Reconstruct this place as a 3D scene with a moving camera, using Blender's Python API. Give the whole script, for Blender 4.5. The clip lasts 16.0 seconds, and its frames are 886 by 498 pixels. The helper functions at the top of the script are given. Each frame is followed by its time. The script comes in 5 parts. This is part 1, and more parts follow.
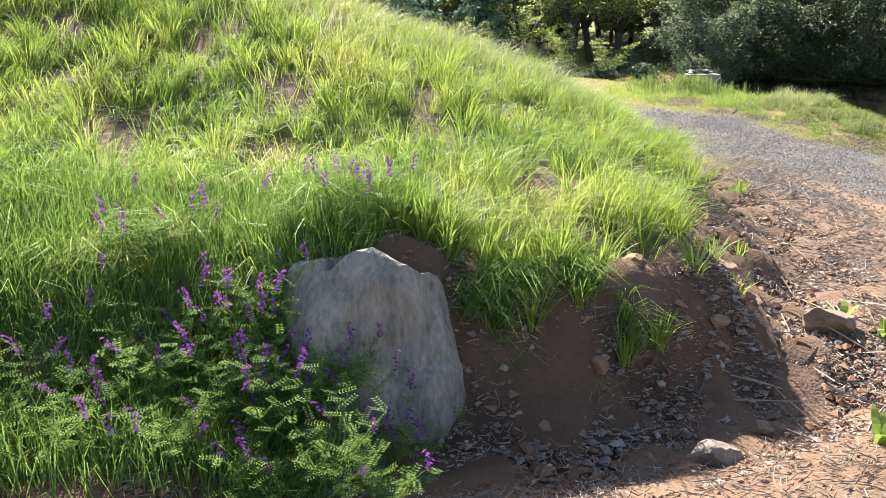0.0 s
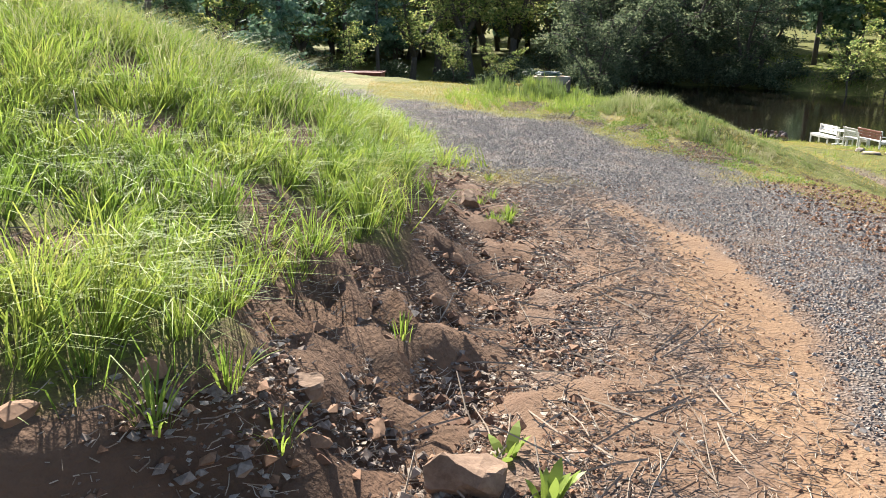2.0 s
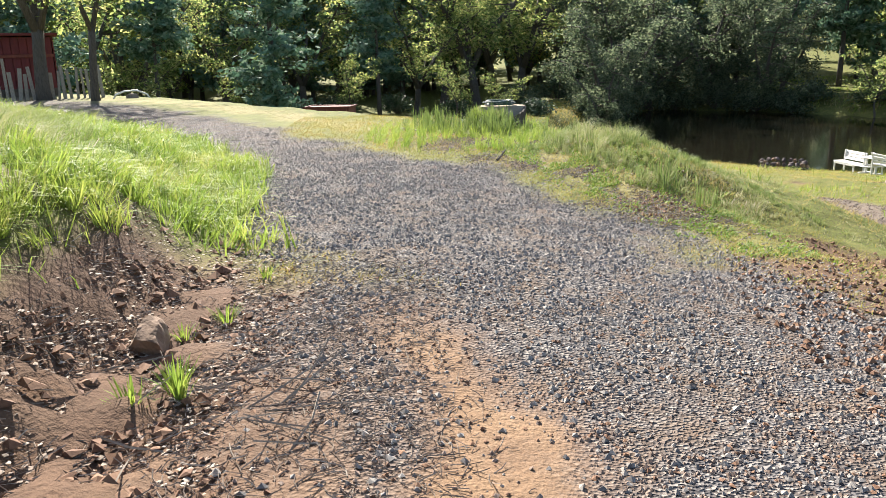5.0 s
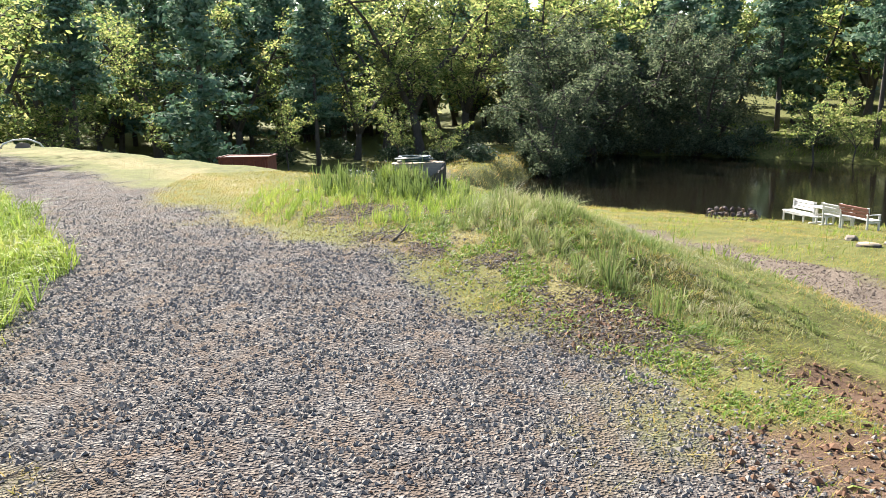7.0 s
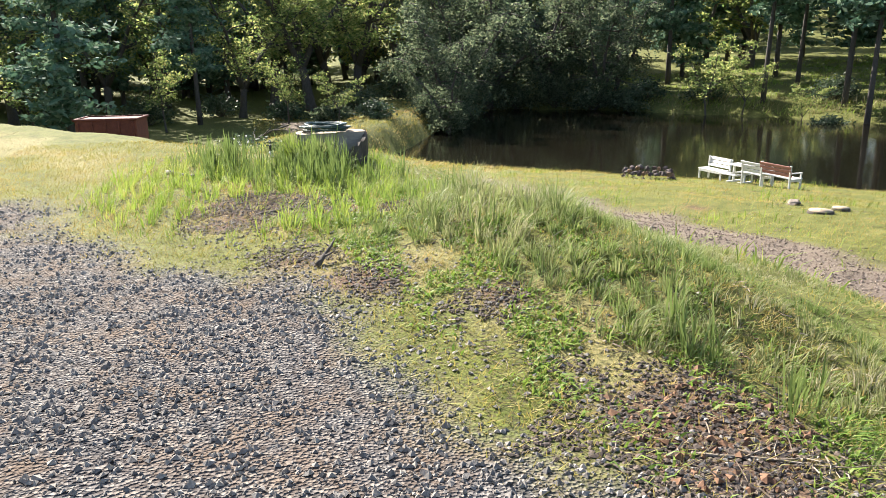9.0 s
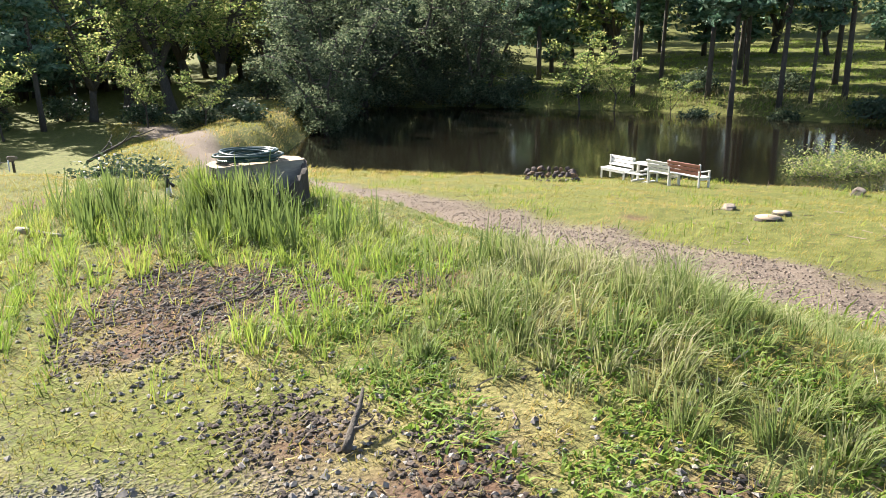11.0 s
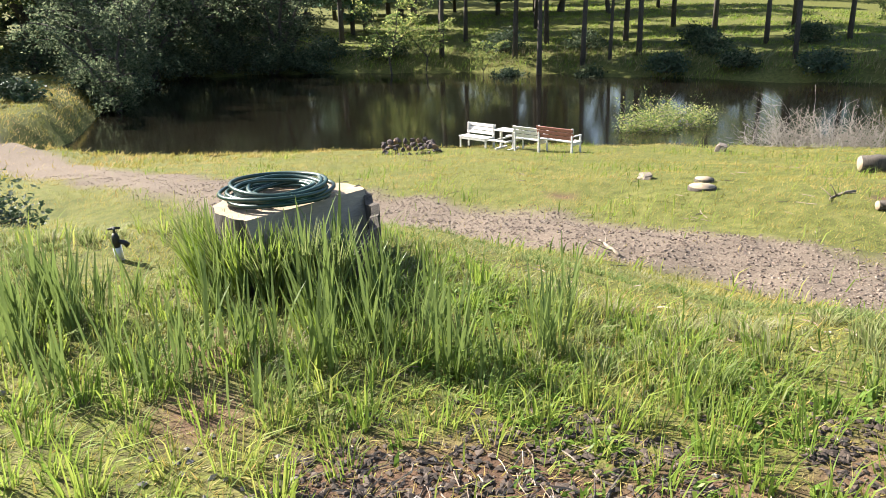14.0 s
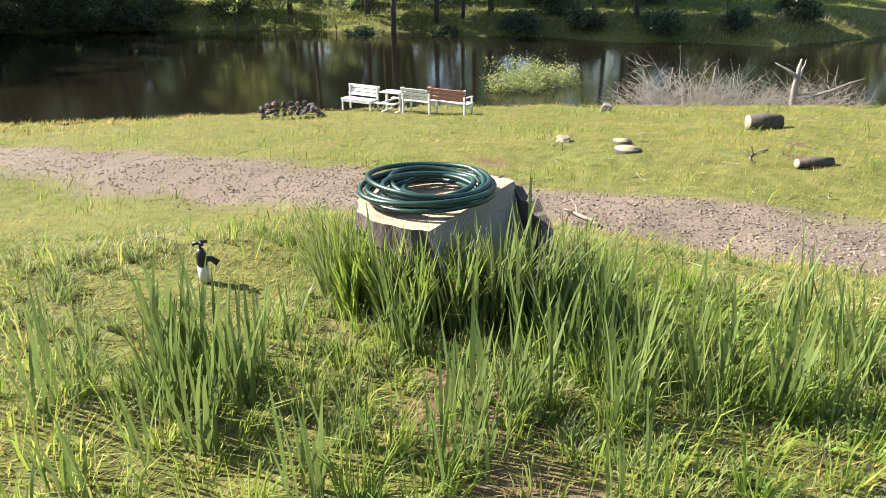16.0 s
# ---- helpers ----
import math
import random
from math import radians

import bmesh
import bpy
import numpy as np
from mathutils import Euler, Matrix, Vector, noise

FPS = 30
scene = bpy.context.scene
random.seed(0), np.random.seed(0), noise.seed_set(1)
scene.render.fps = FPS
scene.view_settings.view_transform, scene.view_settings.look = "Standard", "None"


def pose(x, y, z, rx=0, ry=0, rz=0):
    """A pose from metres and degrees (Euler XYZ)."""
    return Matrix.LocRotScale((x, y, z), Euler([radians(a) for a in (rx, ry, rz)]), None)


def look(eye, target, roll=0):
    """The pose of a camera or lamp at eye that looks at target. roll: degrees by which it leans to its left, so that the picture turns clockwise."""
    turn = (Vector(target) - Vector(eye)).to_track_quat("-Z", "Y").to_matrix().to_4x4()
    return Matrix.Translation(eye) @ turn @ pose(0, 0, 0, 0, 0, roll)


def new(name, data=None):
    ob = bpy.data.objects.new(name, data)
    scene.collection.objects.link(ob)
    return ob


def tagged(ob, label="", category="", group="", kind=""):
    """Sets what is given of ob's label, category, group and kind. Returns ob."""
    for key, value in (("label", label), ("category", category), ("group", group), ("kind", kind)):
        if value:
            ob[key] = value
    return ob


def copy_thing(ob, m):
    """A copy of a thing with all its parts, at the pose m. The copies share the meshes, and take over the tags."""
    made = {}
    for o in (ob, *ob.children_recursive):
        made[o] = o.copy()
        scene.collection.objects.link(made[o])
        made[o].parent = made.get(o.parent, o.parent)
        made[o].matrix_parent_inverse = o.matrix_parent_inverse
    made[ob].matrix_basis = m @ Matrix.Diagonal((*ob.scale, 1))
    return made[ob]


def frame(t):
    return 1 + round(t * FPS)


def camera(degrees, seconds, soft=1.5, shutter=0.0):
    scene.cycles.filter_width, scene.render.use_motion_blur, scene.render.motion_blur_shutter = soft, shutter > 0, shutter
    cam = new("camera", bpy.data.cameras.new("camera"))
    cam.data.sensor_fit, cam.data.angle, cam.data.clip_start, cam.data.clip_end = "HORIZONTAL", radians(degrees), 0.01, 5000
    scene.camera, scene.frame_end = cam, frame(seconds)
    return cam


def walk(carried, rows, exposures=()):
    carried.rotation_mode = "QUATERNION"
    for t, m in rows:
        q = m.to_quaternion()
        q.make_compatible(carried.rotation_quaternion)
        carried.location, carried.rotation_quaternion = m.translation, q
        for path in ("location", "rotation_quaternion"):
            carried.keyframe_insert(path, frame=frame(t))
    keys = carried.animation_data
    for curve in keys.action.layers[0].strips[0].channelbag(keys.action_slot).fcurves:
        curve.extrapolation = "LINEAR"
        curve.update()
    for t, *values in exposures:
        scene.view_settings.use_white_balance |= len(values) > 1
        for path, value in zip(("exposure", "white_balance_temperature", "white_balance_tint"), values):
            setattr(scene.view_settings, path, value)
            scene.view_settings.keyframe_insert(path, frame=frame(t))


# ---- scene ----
cam = camera(61.6, 16.0, soft=0.8)
PATH = [
    (0, (-0.358, 3.665, 2.022), (-0.492, 5.565, 1.412), -0.1),
    (0.5, (0.148, 4.178, 1.987), (0.081, 6.082, 1.379), -0.2),
    (1, (0.651, 4.72, 1.884), (0.644, 6.626, 1.278), -0.0),
    (1.5, (1.167, 5.251, 1.815), (1.216, 7.156, 1.21), 0.3),
    (2, (1.596, 5.824, 1.756), (1.686, 7.733, 1.163), 0.3),
    (2.5, (2.007, 6.379, 1.71), (2.13, 8.29, 1.135), 0.2),
    (3, (2.394, 6.936, 1.698), (2.54, 8.866, 1.193), -0.4),
    (3.2, (2.536, 7.201, 1.693), (2.683, 9.139, 1.22), -0.5),
    (5.3, (3.863, 9.505, 1.474), (3.875, 11.438, 0.959), -1.4),
    (5.5, (3.968, 9.744, 1.486), (3.991, 11.679, 0.981), -1.5),
    (6, (4.189, 10.346, 1.496), (4.255, 12.292, 1.041), -1.6),
    (6.5, (4.377, 11.067, 1.548), (4.497, 13.022, 1.14), -1.4),
    (7, (4.503, 11.73, 1.523), (4.658, 13.683, 1.117), -1.2),
    (7.5, (4.513, 12.405, 1.482), (4.709, 14.35, 1.061), -1.0),
    (8, (4.508, 13.14, 1.459), (4.773, 15.069, 1.002), -0.9),
    (8.5, (4.416, 13.86, 1.441), (4.761, 15.767, 0.95), -0.9),
    (9, (4.337, 14.561, 1.467), (4.768, 16.441, 0.939), -1.0),
    (9.5, (4.235, 15.211, 1.484), (4.748, 17.064, 0.932), -1.0),
    (10, (4.115, 15.838, 1.495), (4.707, 17.667, 0.942), -0.7),
    (10.2, (4.074, 16.113, 1.507), (4.697, 17.933, 0.96), -0.7),
    (12.3, (3.733, 18.844, 1.483), (4.698, 20.494, 0.892), -1.9),
    (12.5, (3.673, 19.076, 1.499), (4.664, 20.706, 0.898), -1.9),
    (13, (3.465, 19.636, 1.502), (4.526, 21.215, 0.883), -2.0),
    (13.5, (3.268, 20.115, 1.515), (4.395, 21.642, 0.884), -1.9),
    (14, (3.13, 20.584, 1.51), (4.326, 22.051, 0.863), -1.7),
    (14.5, (2.964, 21.03, 1.508), (4.24, 22.415, 0.834), -1.4),
    (15, (2.819, 21.448, 1.508), (4.182, 22.732, 0.805), -0.9),
    (15.5, (2.67, 21.898, 1.503), (4.101, 23.089, 0.772), -0.4),
    (16, (2.453, 22.319, 1.514), (3.912, 23.462, 0.761), 0.0),
]
BRIGHT = [(0, 2.35), (1, 2.08), (2.5, 1.93), (6, 1.97), (9.5, 1.98), (14.5, 1.97), (16, 1.95)]
walk(cam, [(t, look(eye, target, roll)) for t, eye, target, roll in PATH], BRIGHT)

# ---- world, sun, exposure ----
SUN_AZ, SUN_EL = -20.0, 37.0          # degrees: from +y towards +x; height above the horizon
world = bpy.data.worlds.new("sky")
scene.world = world
world.use_nodes = True
wn = world.node_tree
sky = wn.nodes.new("ShaderNodeTexSky")
sky.sky_type = "NISHITA"
sky.sun_disc = False
sky.sun_elevation = radians(SUN_EL)
sky.sun_rotation = radians(SUN_AZ)
sky.dust_density = 1.5
wn.links.new(sky.outputs["Color"], wn.nodes["Background"].inputs["Color"])
wn.nodes["Background"].inputs["Strength"].default_value = 0.072
sun_data = bpy.data.lights.new("sun", "SUN")
sun_data.energy, sun_data.angle, sun_data.color = 5.0, radians(0.53), (1.0, 0.94, 0.84)
sun = new("sun", sun_data)
_az, _el = radians(SUN_AZ), radians(SUN_EL)
SUN_DIR = Vector((math.sin(_az) * math.cos(_el), math.cos(_az) * math.cos(_el), math.sin(_el)))
sun.matrix_world = look(SUN_DIR * 60, (0, 0, 0))
WATER_Z = -5.38


# ---- materials ----
def material(name, rough=0.8, metal=0.0):
    m = bpy.data.materials.new(name)
    m.use_nodes = True
    b = m.node_tree.nodes["Principled BSDF"]
    b.inputs["Roughness"].default_value = rough
    b.inputs["Metallic"].default_value = metal
    return m, m.node_tree, b


def add(nt, kind, **props):
    n = nt.nodes.new(kind)
    for k, v in props.items():
        n.inputs[k.replace("_", " ")].default_value = v
    return n


def ramp(nt, fac, stops):
    r = nt.nodes.new("ShaderNodeValToRGB")
    e = r.color_ramp.elements
    while len(e) < len(stops):
        e.new(0.5)
    for el, (p, c) in zip(e, stops):
        el.position, el.color = p, (*c, 1)
    nt.links.new(fac, r.inputs["Fac"])
    return r.outputs["Color"]


def coords(nt, obj=True):
    return nt.nodes.new("ShaderNodeTexCoord").outputs["Object" if obj else "Generated"]


def noise_at(nt, vec, scale, detail=4.0, rough=0.6):
    n = add(nt, "ShaderNodeTexNoise", Scale=scale, Detail=detail, Roughness=rough)
    nt.links.new(vec, n.inputs["Vector"])
    return n.outputs["Fac"]


def mix(nt, fac, a, b):
    m = nt.nodes.new("ShaderNodeMix")
    m.data_type = "RGBA"
    for sock, v in ((m.inputs["Factor"], fac), (m.inputs["A"], a), (m.inputs["B"], b)):
        sock = {"Factor": m.inputs[0], "A": m.inputs[6], "B": m.inputs[7]}[sock.name]
        if isinstance(v, (int, float)):
            sock.default_value = v
        elif isinstance(v, tuple):
            sock.default_value = (*v, 1)
        else:
            nt.links.new(v, sock)
    return m.outputs[2]


def bump(nt, bsdf, height, strength=0.4, dist=0.02):
    b = add(nt, "ShaderNodeBump", Strength=strength, Distance=dist)
    nt.links.new(height, b.inputs["Height"])
    nt.links.new(b.outputs["Normal"], bsdf.inputs["Normal"])


def simple(name, dark, light, scale=8.0, rough=0.8, metal=0.0, bumps=0.3, dist=0.01, stretch=None):
    m, nt, b = material(name, rough, metal)
    v = coords(nt)
    if stretch:
        mp = add(nt, "ShaderNodeMapping", Scale=stretch)
        nt.links.new(v, mp.inputs["Vector"])
        v = mp.outputs["Vector"]
    n1, n2 = noise_at(nt, v, scale), noise_at(nt, v, scale * 6, 3)
    ma = nt.nodes.new("ShaderNodeMath")
    ma.operation = "MULTIPLY_ADD"
    ma.inputs[1].default_value = 0.4
    nt.links.new(n2, ma.inputs[0])
    sc = nt.nodes.new("ShaderNodeMath")
    sc.operation = "MULTIPLY"
    sc.inputs[1].default_value = 0.6
    nt.links.new(n1, sc.inputs[0])
    nt.links.new(sc.outputs[0], ma.inputs[2])
    nt.links.new(ramp(nt, ma.outputs[0], [(0.32, dark), (0.68, light)]), b.inputs["Base Color"])
    if bumps:
        bump(nt, b, ma.outputs[0], bumps, dist)
    return m


def leafy(name, colours, translucent=0.35, rough=0.55, patch=0.0, gloss=0.25):
    """Leaves and blades: colour varies from piece to piece, light shines through."""
    m, nt, b = material(name, rough)
    b.inputs["Specular IOR Level"].default_value = gloss
    geo = nt.nodes.new("ShaderNodeNewGeometry")
    n = len(colours)
    fac = geo.outputs["Random Per Island"]
    if patch:
        big = noise_at(nt, coords(nt), patch, 3)
        mx = nt.nodes.new("ShaderNodeMath")
        mx.operation = "MULTIPLY_ADD"
        mx.inputs[1].default_value = 0.45
        nt.links.new(fac, mx.inputs[0])
        sh = nt.nodes.new("ShaderNodeMath")
        sh.operation = "MULTIPLY_ADD"
        sh.inputs[1].default_value, sh.inputs[2].default_value = 1.6, -0.52
        nt.links.new(big, sh.inputs[0])
        nt.links.new(sh.outputs[0], mx.inputs[2])
        fac = mx.outputs[0]
    col = ramp(nt, fac, [(i / max(1, n - 1), c) for i, c in enumerate(colours)])
    nt.links.new(col, b.inputs["Base Color"])
    tr = nt.nodes.new("ShaderNodeBsdfTranslucent")
    nt.links.new(col, tr.inputs["Color"])
    ms = nt.nodes.new("ShaderNodeMixShader")
    ms.inputs[0].default_value = translucent
    out = nt.nodes["Material Output"]
    nt.links.new(b.outputs[0], ms.inputs[1])
    nt.links.new(tr.outputs[0], ms.inputs[2])
    nt.links.new(ms.outputs[0], out.inputs["Surface"])
    return m


# ---- mesh helpers ----
def smooth01(t):
    t = np.clip(t, 0, 1)
    return t * t * (3 - 2 * t)


def mesh_from(name, verts, faces, mat, smooth=False):
    me = bpy.data.meshes.new(name)
    me.from_pydata([tuple(v) for v in verts], [], [tuple(f) for f in faces])
    me.materials.append(mat)
    if smooth:
        me.polygons.foreach_set("use_smooth", [True] * len(me.polygons))
    return me


def fast_mesh(name, verts, faces, mat, smooth=False):
    """verts (n,3) and faces (m,k) arrays, all faces with k corners."""
    me = bpy.data.meshes.new(name)
    n, (m, k) = len(verts), faces.shape
    me.vertices.add(n)
    me.vertices.foreach_set("co", np.ascontiguousarray(verts, dtype=np.float32).ravel())
    me.loops.add(m * k)
    me.loops.foreach_set("vertex_index", np.ascontiguousarray(faces, dtype=np.int32).ravel())
    me.polygons.add(m)
    me.polygons.foreach_set("loop_start", np.arange(0, m * k, k, dtype=np.int32))
    me.polygons.foreach_set("use_smooth", np.full(m, smooth))
    me.update(calc_edges=True)
    me.materials.append(mat)
    return me


def part(name, bm, mat, parent=None, label=""):
    me = bpy.data.meshes.new(name)
    bm.to_mesh(me)
    bm.free()
    me.materials.append(mat)
    ob = new(name, me)
    if parent is not None:
        ob.parent = parent
    if label:
        ob["label"] = label
    return ob


def part_mesh(name, me, parent=None, label=""):
    ob = new(name, me)
    if parent is not None:
        ob.parent = parent
    if label:
        ob["label"] = label
    return ob


def empty(name, x, y, z, rz=0.0, rx=0.0, ry=0.0):
    ob = new(name)
    ob.matrix_world = pose(x, y, z, rx, ry, rz)
    return ob


def box_bm(sx, sy, sz, at=(0, 0, 0), bevel=0.006, rot=None):
    bm = bmesh.new()
    bmesh.ops.create_cube(bm, size=1.0)
    bmesh.ops.scale(bm, vec=(sx, sy, sz), verts=bm.verts)
    if bevel:
        bmesh.ops.bevel(bm, geom=bm.edges[:], offset=bevel, segments=1, affect="EDGES")
    if rot is not None:
        bmesh.ops.rotate(bm, cent=(0, 0, 0), matrix=rot, verts=bm.verts)
    bmesh.ops.translate(bm, vec=at, verts=bm.verts)
    return bm


def tube(points, radii, sides=7, rng=None, rough=0.0):
    """A bmesh tube along points with a radius at each."""
    bm = bmesh.new()
    rings = []
    pts = [Vector(p) for p in points]
    up = Vector((0.31, 0.17, 0.93)).normalized()
    for i, p in enumerate(pts):
        d = (pts[min(i + 1, len(pts) - 1)] - pts[max(i - 1, 0)]).normalized()
        a = d.cross(up)
        if a.length < 0.05:
            a = d.cross(Vector((1, 0, 0)))
        a.normalize()
        b = d.cross(a)
        ring = []
        for k in range(sides):
            w = 2 * math.pi * k / sides
            r = radii[i] * (1 + (rng.uniform(-rough, rough) if rng else 0))
            ring.append(bm.verts.new(p + a * (math.cos(w) * r) + b * (math.sin(w) * r)))
        rings.append(ring)
    for r0, r1 in zip(rings, rings[1:]):
        for k in range(sides):
            bm.faces.new((r0[k], r0[(k + 1) % sides], r1[(k + 1) % sides], r1[k]))
    bm.faces.new(rings[0][::-1])
    bm.faces.new(rings[-1])
    for f in bm.faces:
        f.smooth = True
    return bm


def join_bm(bms):
    out = bmesh.new()
    for b in bms:
        me = bpy.data.meshes.new("tmp")
        b.to_mesh(me)
        b.free()
        out.from_mesh(me)
        bpy.data.meshes.remove(me)
    return out


# ---- the lie of the land ----
FOOT = [(-30, 0.5), (-9, 4.6), (-4, 5.9), (-1, 6.8), (0.25, 7.1), (1.25, 7.75), (1.95, 9.3), (2.15, 11.4), (2.05, 13.7), (1.5, 16), (0.7, 19), (-1.9, 23.5), (-7, 30), (-15, 38), (-42, 60)]
EDGE = [(14, -20), (10.5, 4), (8.6, 11), (7.4, 15.6), (6.9, 17.2), (6.3, 18.6), (5.7, 20.5), (5.5, 22.5), (5.2, 24.6), (2.8, 26.8), (0, 30.5), (-4, 35.5), (-10, 42), (-20, 51), (-50, 75)]
POND = [(9.5, 58), (13, 53.5), (19.5, 49), (24, 44.8), (27.5, 39.6), (31, 33.5), (35, 27.5), (41, 21), (52, 14), (70, 10), (92, 8), (95, 24), (74, 33), (63, 37), (61, 42), (58, 50), (53, 65.5), (48.6, 74.6), (44.5, 79.5), (41, 85), (30, 93), (21, 88), (18.5, 76), (14, 65)]


def near_line(x, y, line):
    """Signed distance to a polyline: positive to the left of its run."""
    best = np.full(x.shape, 1e9)
    sign = np.ones(x.shape)
    for (x0, y0), (x1, y1) in zip(line, line[1:]):
        dx, dy = x1 - x0, y1 - y0
        t = np.clip(((x - x0) * dx + (y - y0) * dy) / (dx * dx + dy * dy), 0, 1)
        px, py = x - (x0 + t * dx), y - (y0 + t * dy)
        d = np.hypot(px, py)
        s = np.where(dx * py - dy * px >= 0, 1.0, -1.0)
        sign = np.where(d < best, s, sign)
        best = np.minimum(best, d)
    return best * sign


def in_poly(x, y, poly):
    inside = np.zeros(x.shape, bool)
    for (x0, y0), (x1, y1) in zip(poly, poly[1:] + poly[:1]):
        c = ((y0 > y) != (y1 > y)) & (x < (x1 - x0) * (y - y0) / ((y1 - y0) or 1e-9) + x0)
        inside ^= c
    return inside


def wave(x, y, size, seed=0.0):
    """Smooth bumps of about that size, -1 to 1."""
    k = 2 * math.pi / size
    s = seed * 1.7
    return (np.sin(k * (0.83 * x + 0.55 * y) + s + 1.3 * np.sin(k * 0.47 * (x - y) + s * 2.1)) + np.sin(k * (0.62 * y - 0.79 * x) + 2.4 + s + 1.1 * np.sin(k * 0.59 * (y + 0.4 * x) + s))) * 0.5


def hollow(x, y):
    return np.exp(-((x - 1.28) / 0.5) ** 2 - ((y - 9.2) / 0.85) ** 2)


def land(x, y, fine=True):
    x, y = np.asarray(x, float), np.asarray(y, float)
    bank = near_line(x, y, FOOT)            # above the cut: positive
    out = -near_line(x, y, EDGE)            # beyond the verge of the road: positive
    # the road and the ground at the start
    z = -0.02 + 0.095 * np.clip(9.3 - y, 0, 9) - 0.10 * np.clip(x - 3.4, 0, 4.2) * smooth01((21 - y) / 5)
    # the cut and the hill over it
    sheer = smooth01((9.0 - y) / 1.2) * smooth01((x + 1.7) / 0.6)
    by_rock = smooth01((-0.25 - x) / 0.5) * smooth01((x + 1.8) / 0.6)
    steep = 0.55 * smooth01((bank + 0.15 - 0.05 * sheer) / (0.8 - 0.28 * sheer)) + 0.27 * np.clip(bank - 0.5, 0, 7) + 0.10 * np.clip(bank - 7.5, 0, 40)
    steep = steep + 0.26 * by_rock * smooth01((bank + 0.1) / 0.4) * np.exp(-np.clip(bank, 0, 9) / 1.2)
    steep = steep * (1 - 0.62 * smooth01((y - 13.6) / 4.2)) * (1 + 0.05 * np.clip(y - 9, 0, 6) * smooth01(bank / 2))
    z = z + np.where(bank > -0.1, steep, 0)
    # the ditch at its foot and the hollow dug out of the bank
    z = z - 0.25 * np.exp(-((bank + 0.35) / 0.5) ** 2) * smooth01((8.2 - y) / 0.9) * smooth01((x + 1.9) / 0.8) - 0.27 * hollow(x, y)
    # the low ridge of earth at the verge and the fall to the meadow
    ridge = np.exp(-((out - 0.5) / 0.8) ** 2) * (0.20 * smooth01((y - 16.5) / 3) * smooth01((22.5 - y) / 2.5) + 0.03)
    fall = 1.75 * smooth01((out - 0.5 + 0.6 * smooth01((y - 21) / 2)) / 6.2) + 0.10 * np.clip(out - 5.0, 0, 26) + 0.06 * np.clip(y - 26, 0, 22) * smooth01(out / 6)
    z = z + ridge - np.where(out > 0, fall, 0) - 0.2 * smooth01((out + 0.3) / 0.8) * smooth01((19.0 - y) / 1.8)
    # the shelf of the meadow above the water
    z = z + 0.32 * smooth01((out - 9.2) / 3) + 0.022 * np.clip(y - 33, 0, 12) * smooth01((out - 9) / 5)
    # the dip of the pond
    d = np.abs(near_line(x, y, POND + POND[:1])) * np.where(in_poly(x, y, POND), -1, 1)
    far = smooth01((x - 30) / 8) * smooth01((x + y - 75) / 10) + smooth01((y - 84) / 12)
    far = np.clip(far, 0, 1)
    rise = -4.9 + 0.075 * np.clip(d, 0, 200) + 0.6 * smooth01(d / 5)
    west = smooth01((34 - x) / 24)
    rise = rise * (1 - west) + west * (-4.7 + 0.03 * np.clip(y - 95, 0, 300))
    z = z * (1 - far) + rise * far
    dam = smooth01((y - 50) / 8) * smooth01((26 - x) / 10) * smooth01((100 - y) / 12)
    z = z * (1 - dam) + dam * (-3.6 - 1.2 * smooth01((d - 4.5) / 5))
    s = smooth01((d + 0.6) / np.where(far > 0.5, 2.5, 2.8))
    z = z * s + (WATER_Z - 0.7) * (1 - s)
    # hills all round in the distance
    r = np.hypot(x - 10, y - 40)
    z = z + 0.11 * np.clip(r - 115, 0, 400) * (0.6 + 0.4 * wave(x, y, 260, 3))
    if fine:
        keep = smooth01(d / 3)
        z = z + keep * (0.05 * wave(x, y, 3.1, 1) + 0.025 * wave(x, y, 1.1, 2)) * np.clip(0.3 + np.maximum(bank, out), 0.15, 1)
    return z


def height(x, y):
    return float(land(np.array([x]), np.array([y]))[0])

# ---- ground ----
def graded(lo, hi, fine_lo, fine_hi, fine, grow):
    v = list(np.arange(fine_lo, fine_hi, fine))
    step, p = fine, fine_hi
    while p < hi:
        v.append(p)
        step *= grow
        p += step
    step, p, low = fine, fine_lo, []
    while p > lo:
        step *= grow
        p -= step
        low.append(p)
    return np.array(low[::-1] + v + [])


def clumps(x, y, size, seed):
    return 0.5 + 0.5 * wave(x, y, size, seed) * 0.7 + 0.3 * wave(x, y, size * 0.37, seed + 3) * 0.5


GRAVEL = [(-2.5, -4), (0.5, 3.5), (3.2, 8.0), (4.9, 11.5), (4.75, 13.5), (4.1, 15.6), (2.9, 18), (1.0, 21.3), (-2.2, 27), (-6.5, 32.8), (-14, 41), (-30, 56)]
LOWER = [(6.5, 80), (7.4, 66), (8.0, 56), (8.8, 46), (10.2, 37.5), (11.4, 31), (12.1, 26), (13.4, 20), (16.5, 12), (21, 0)]


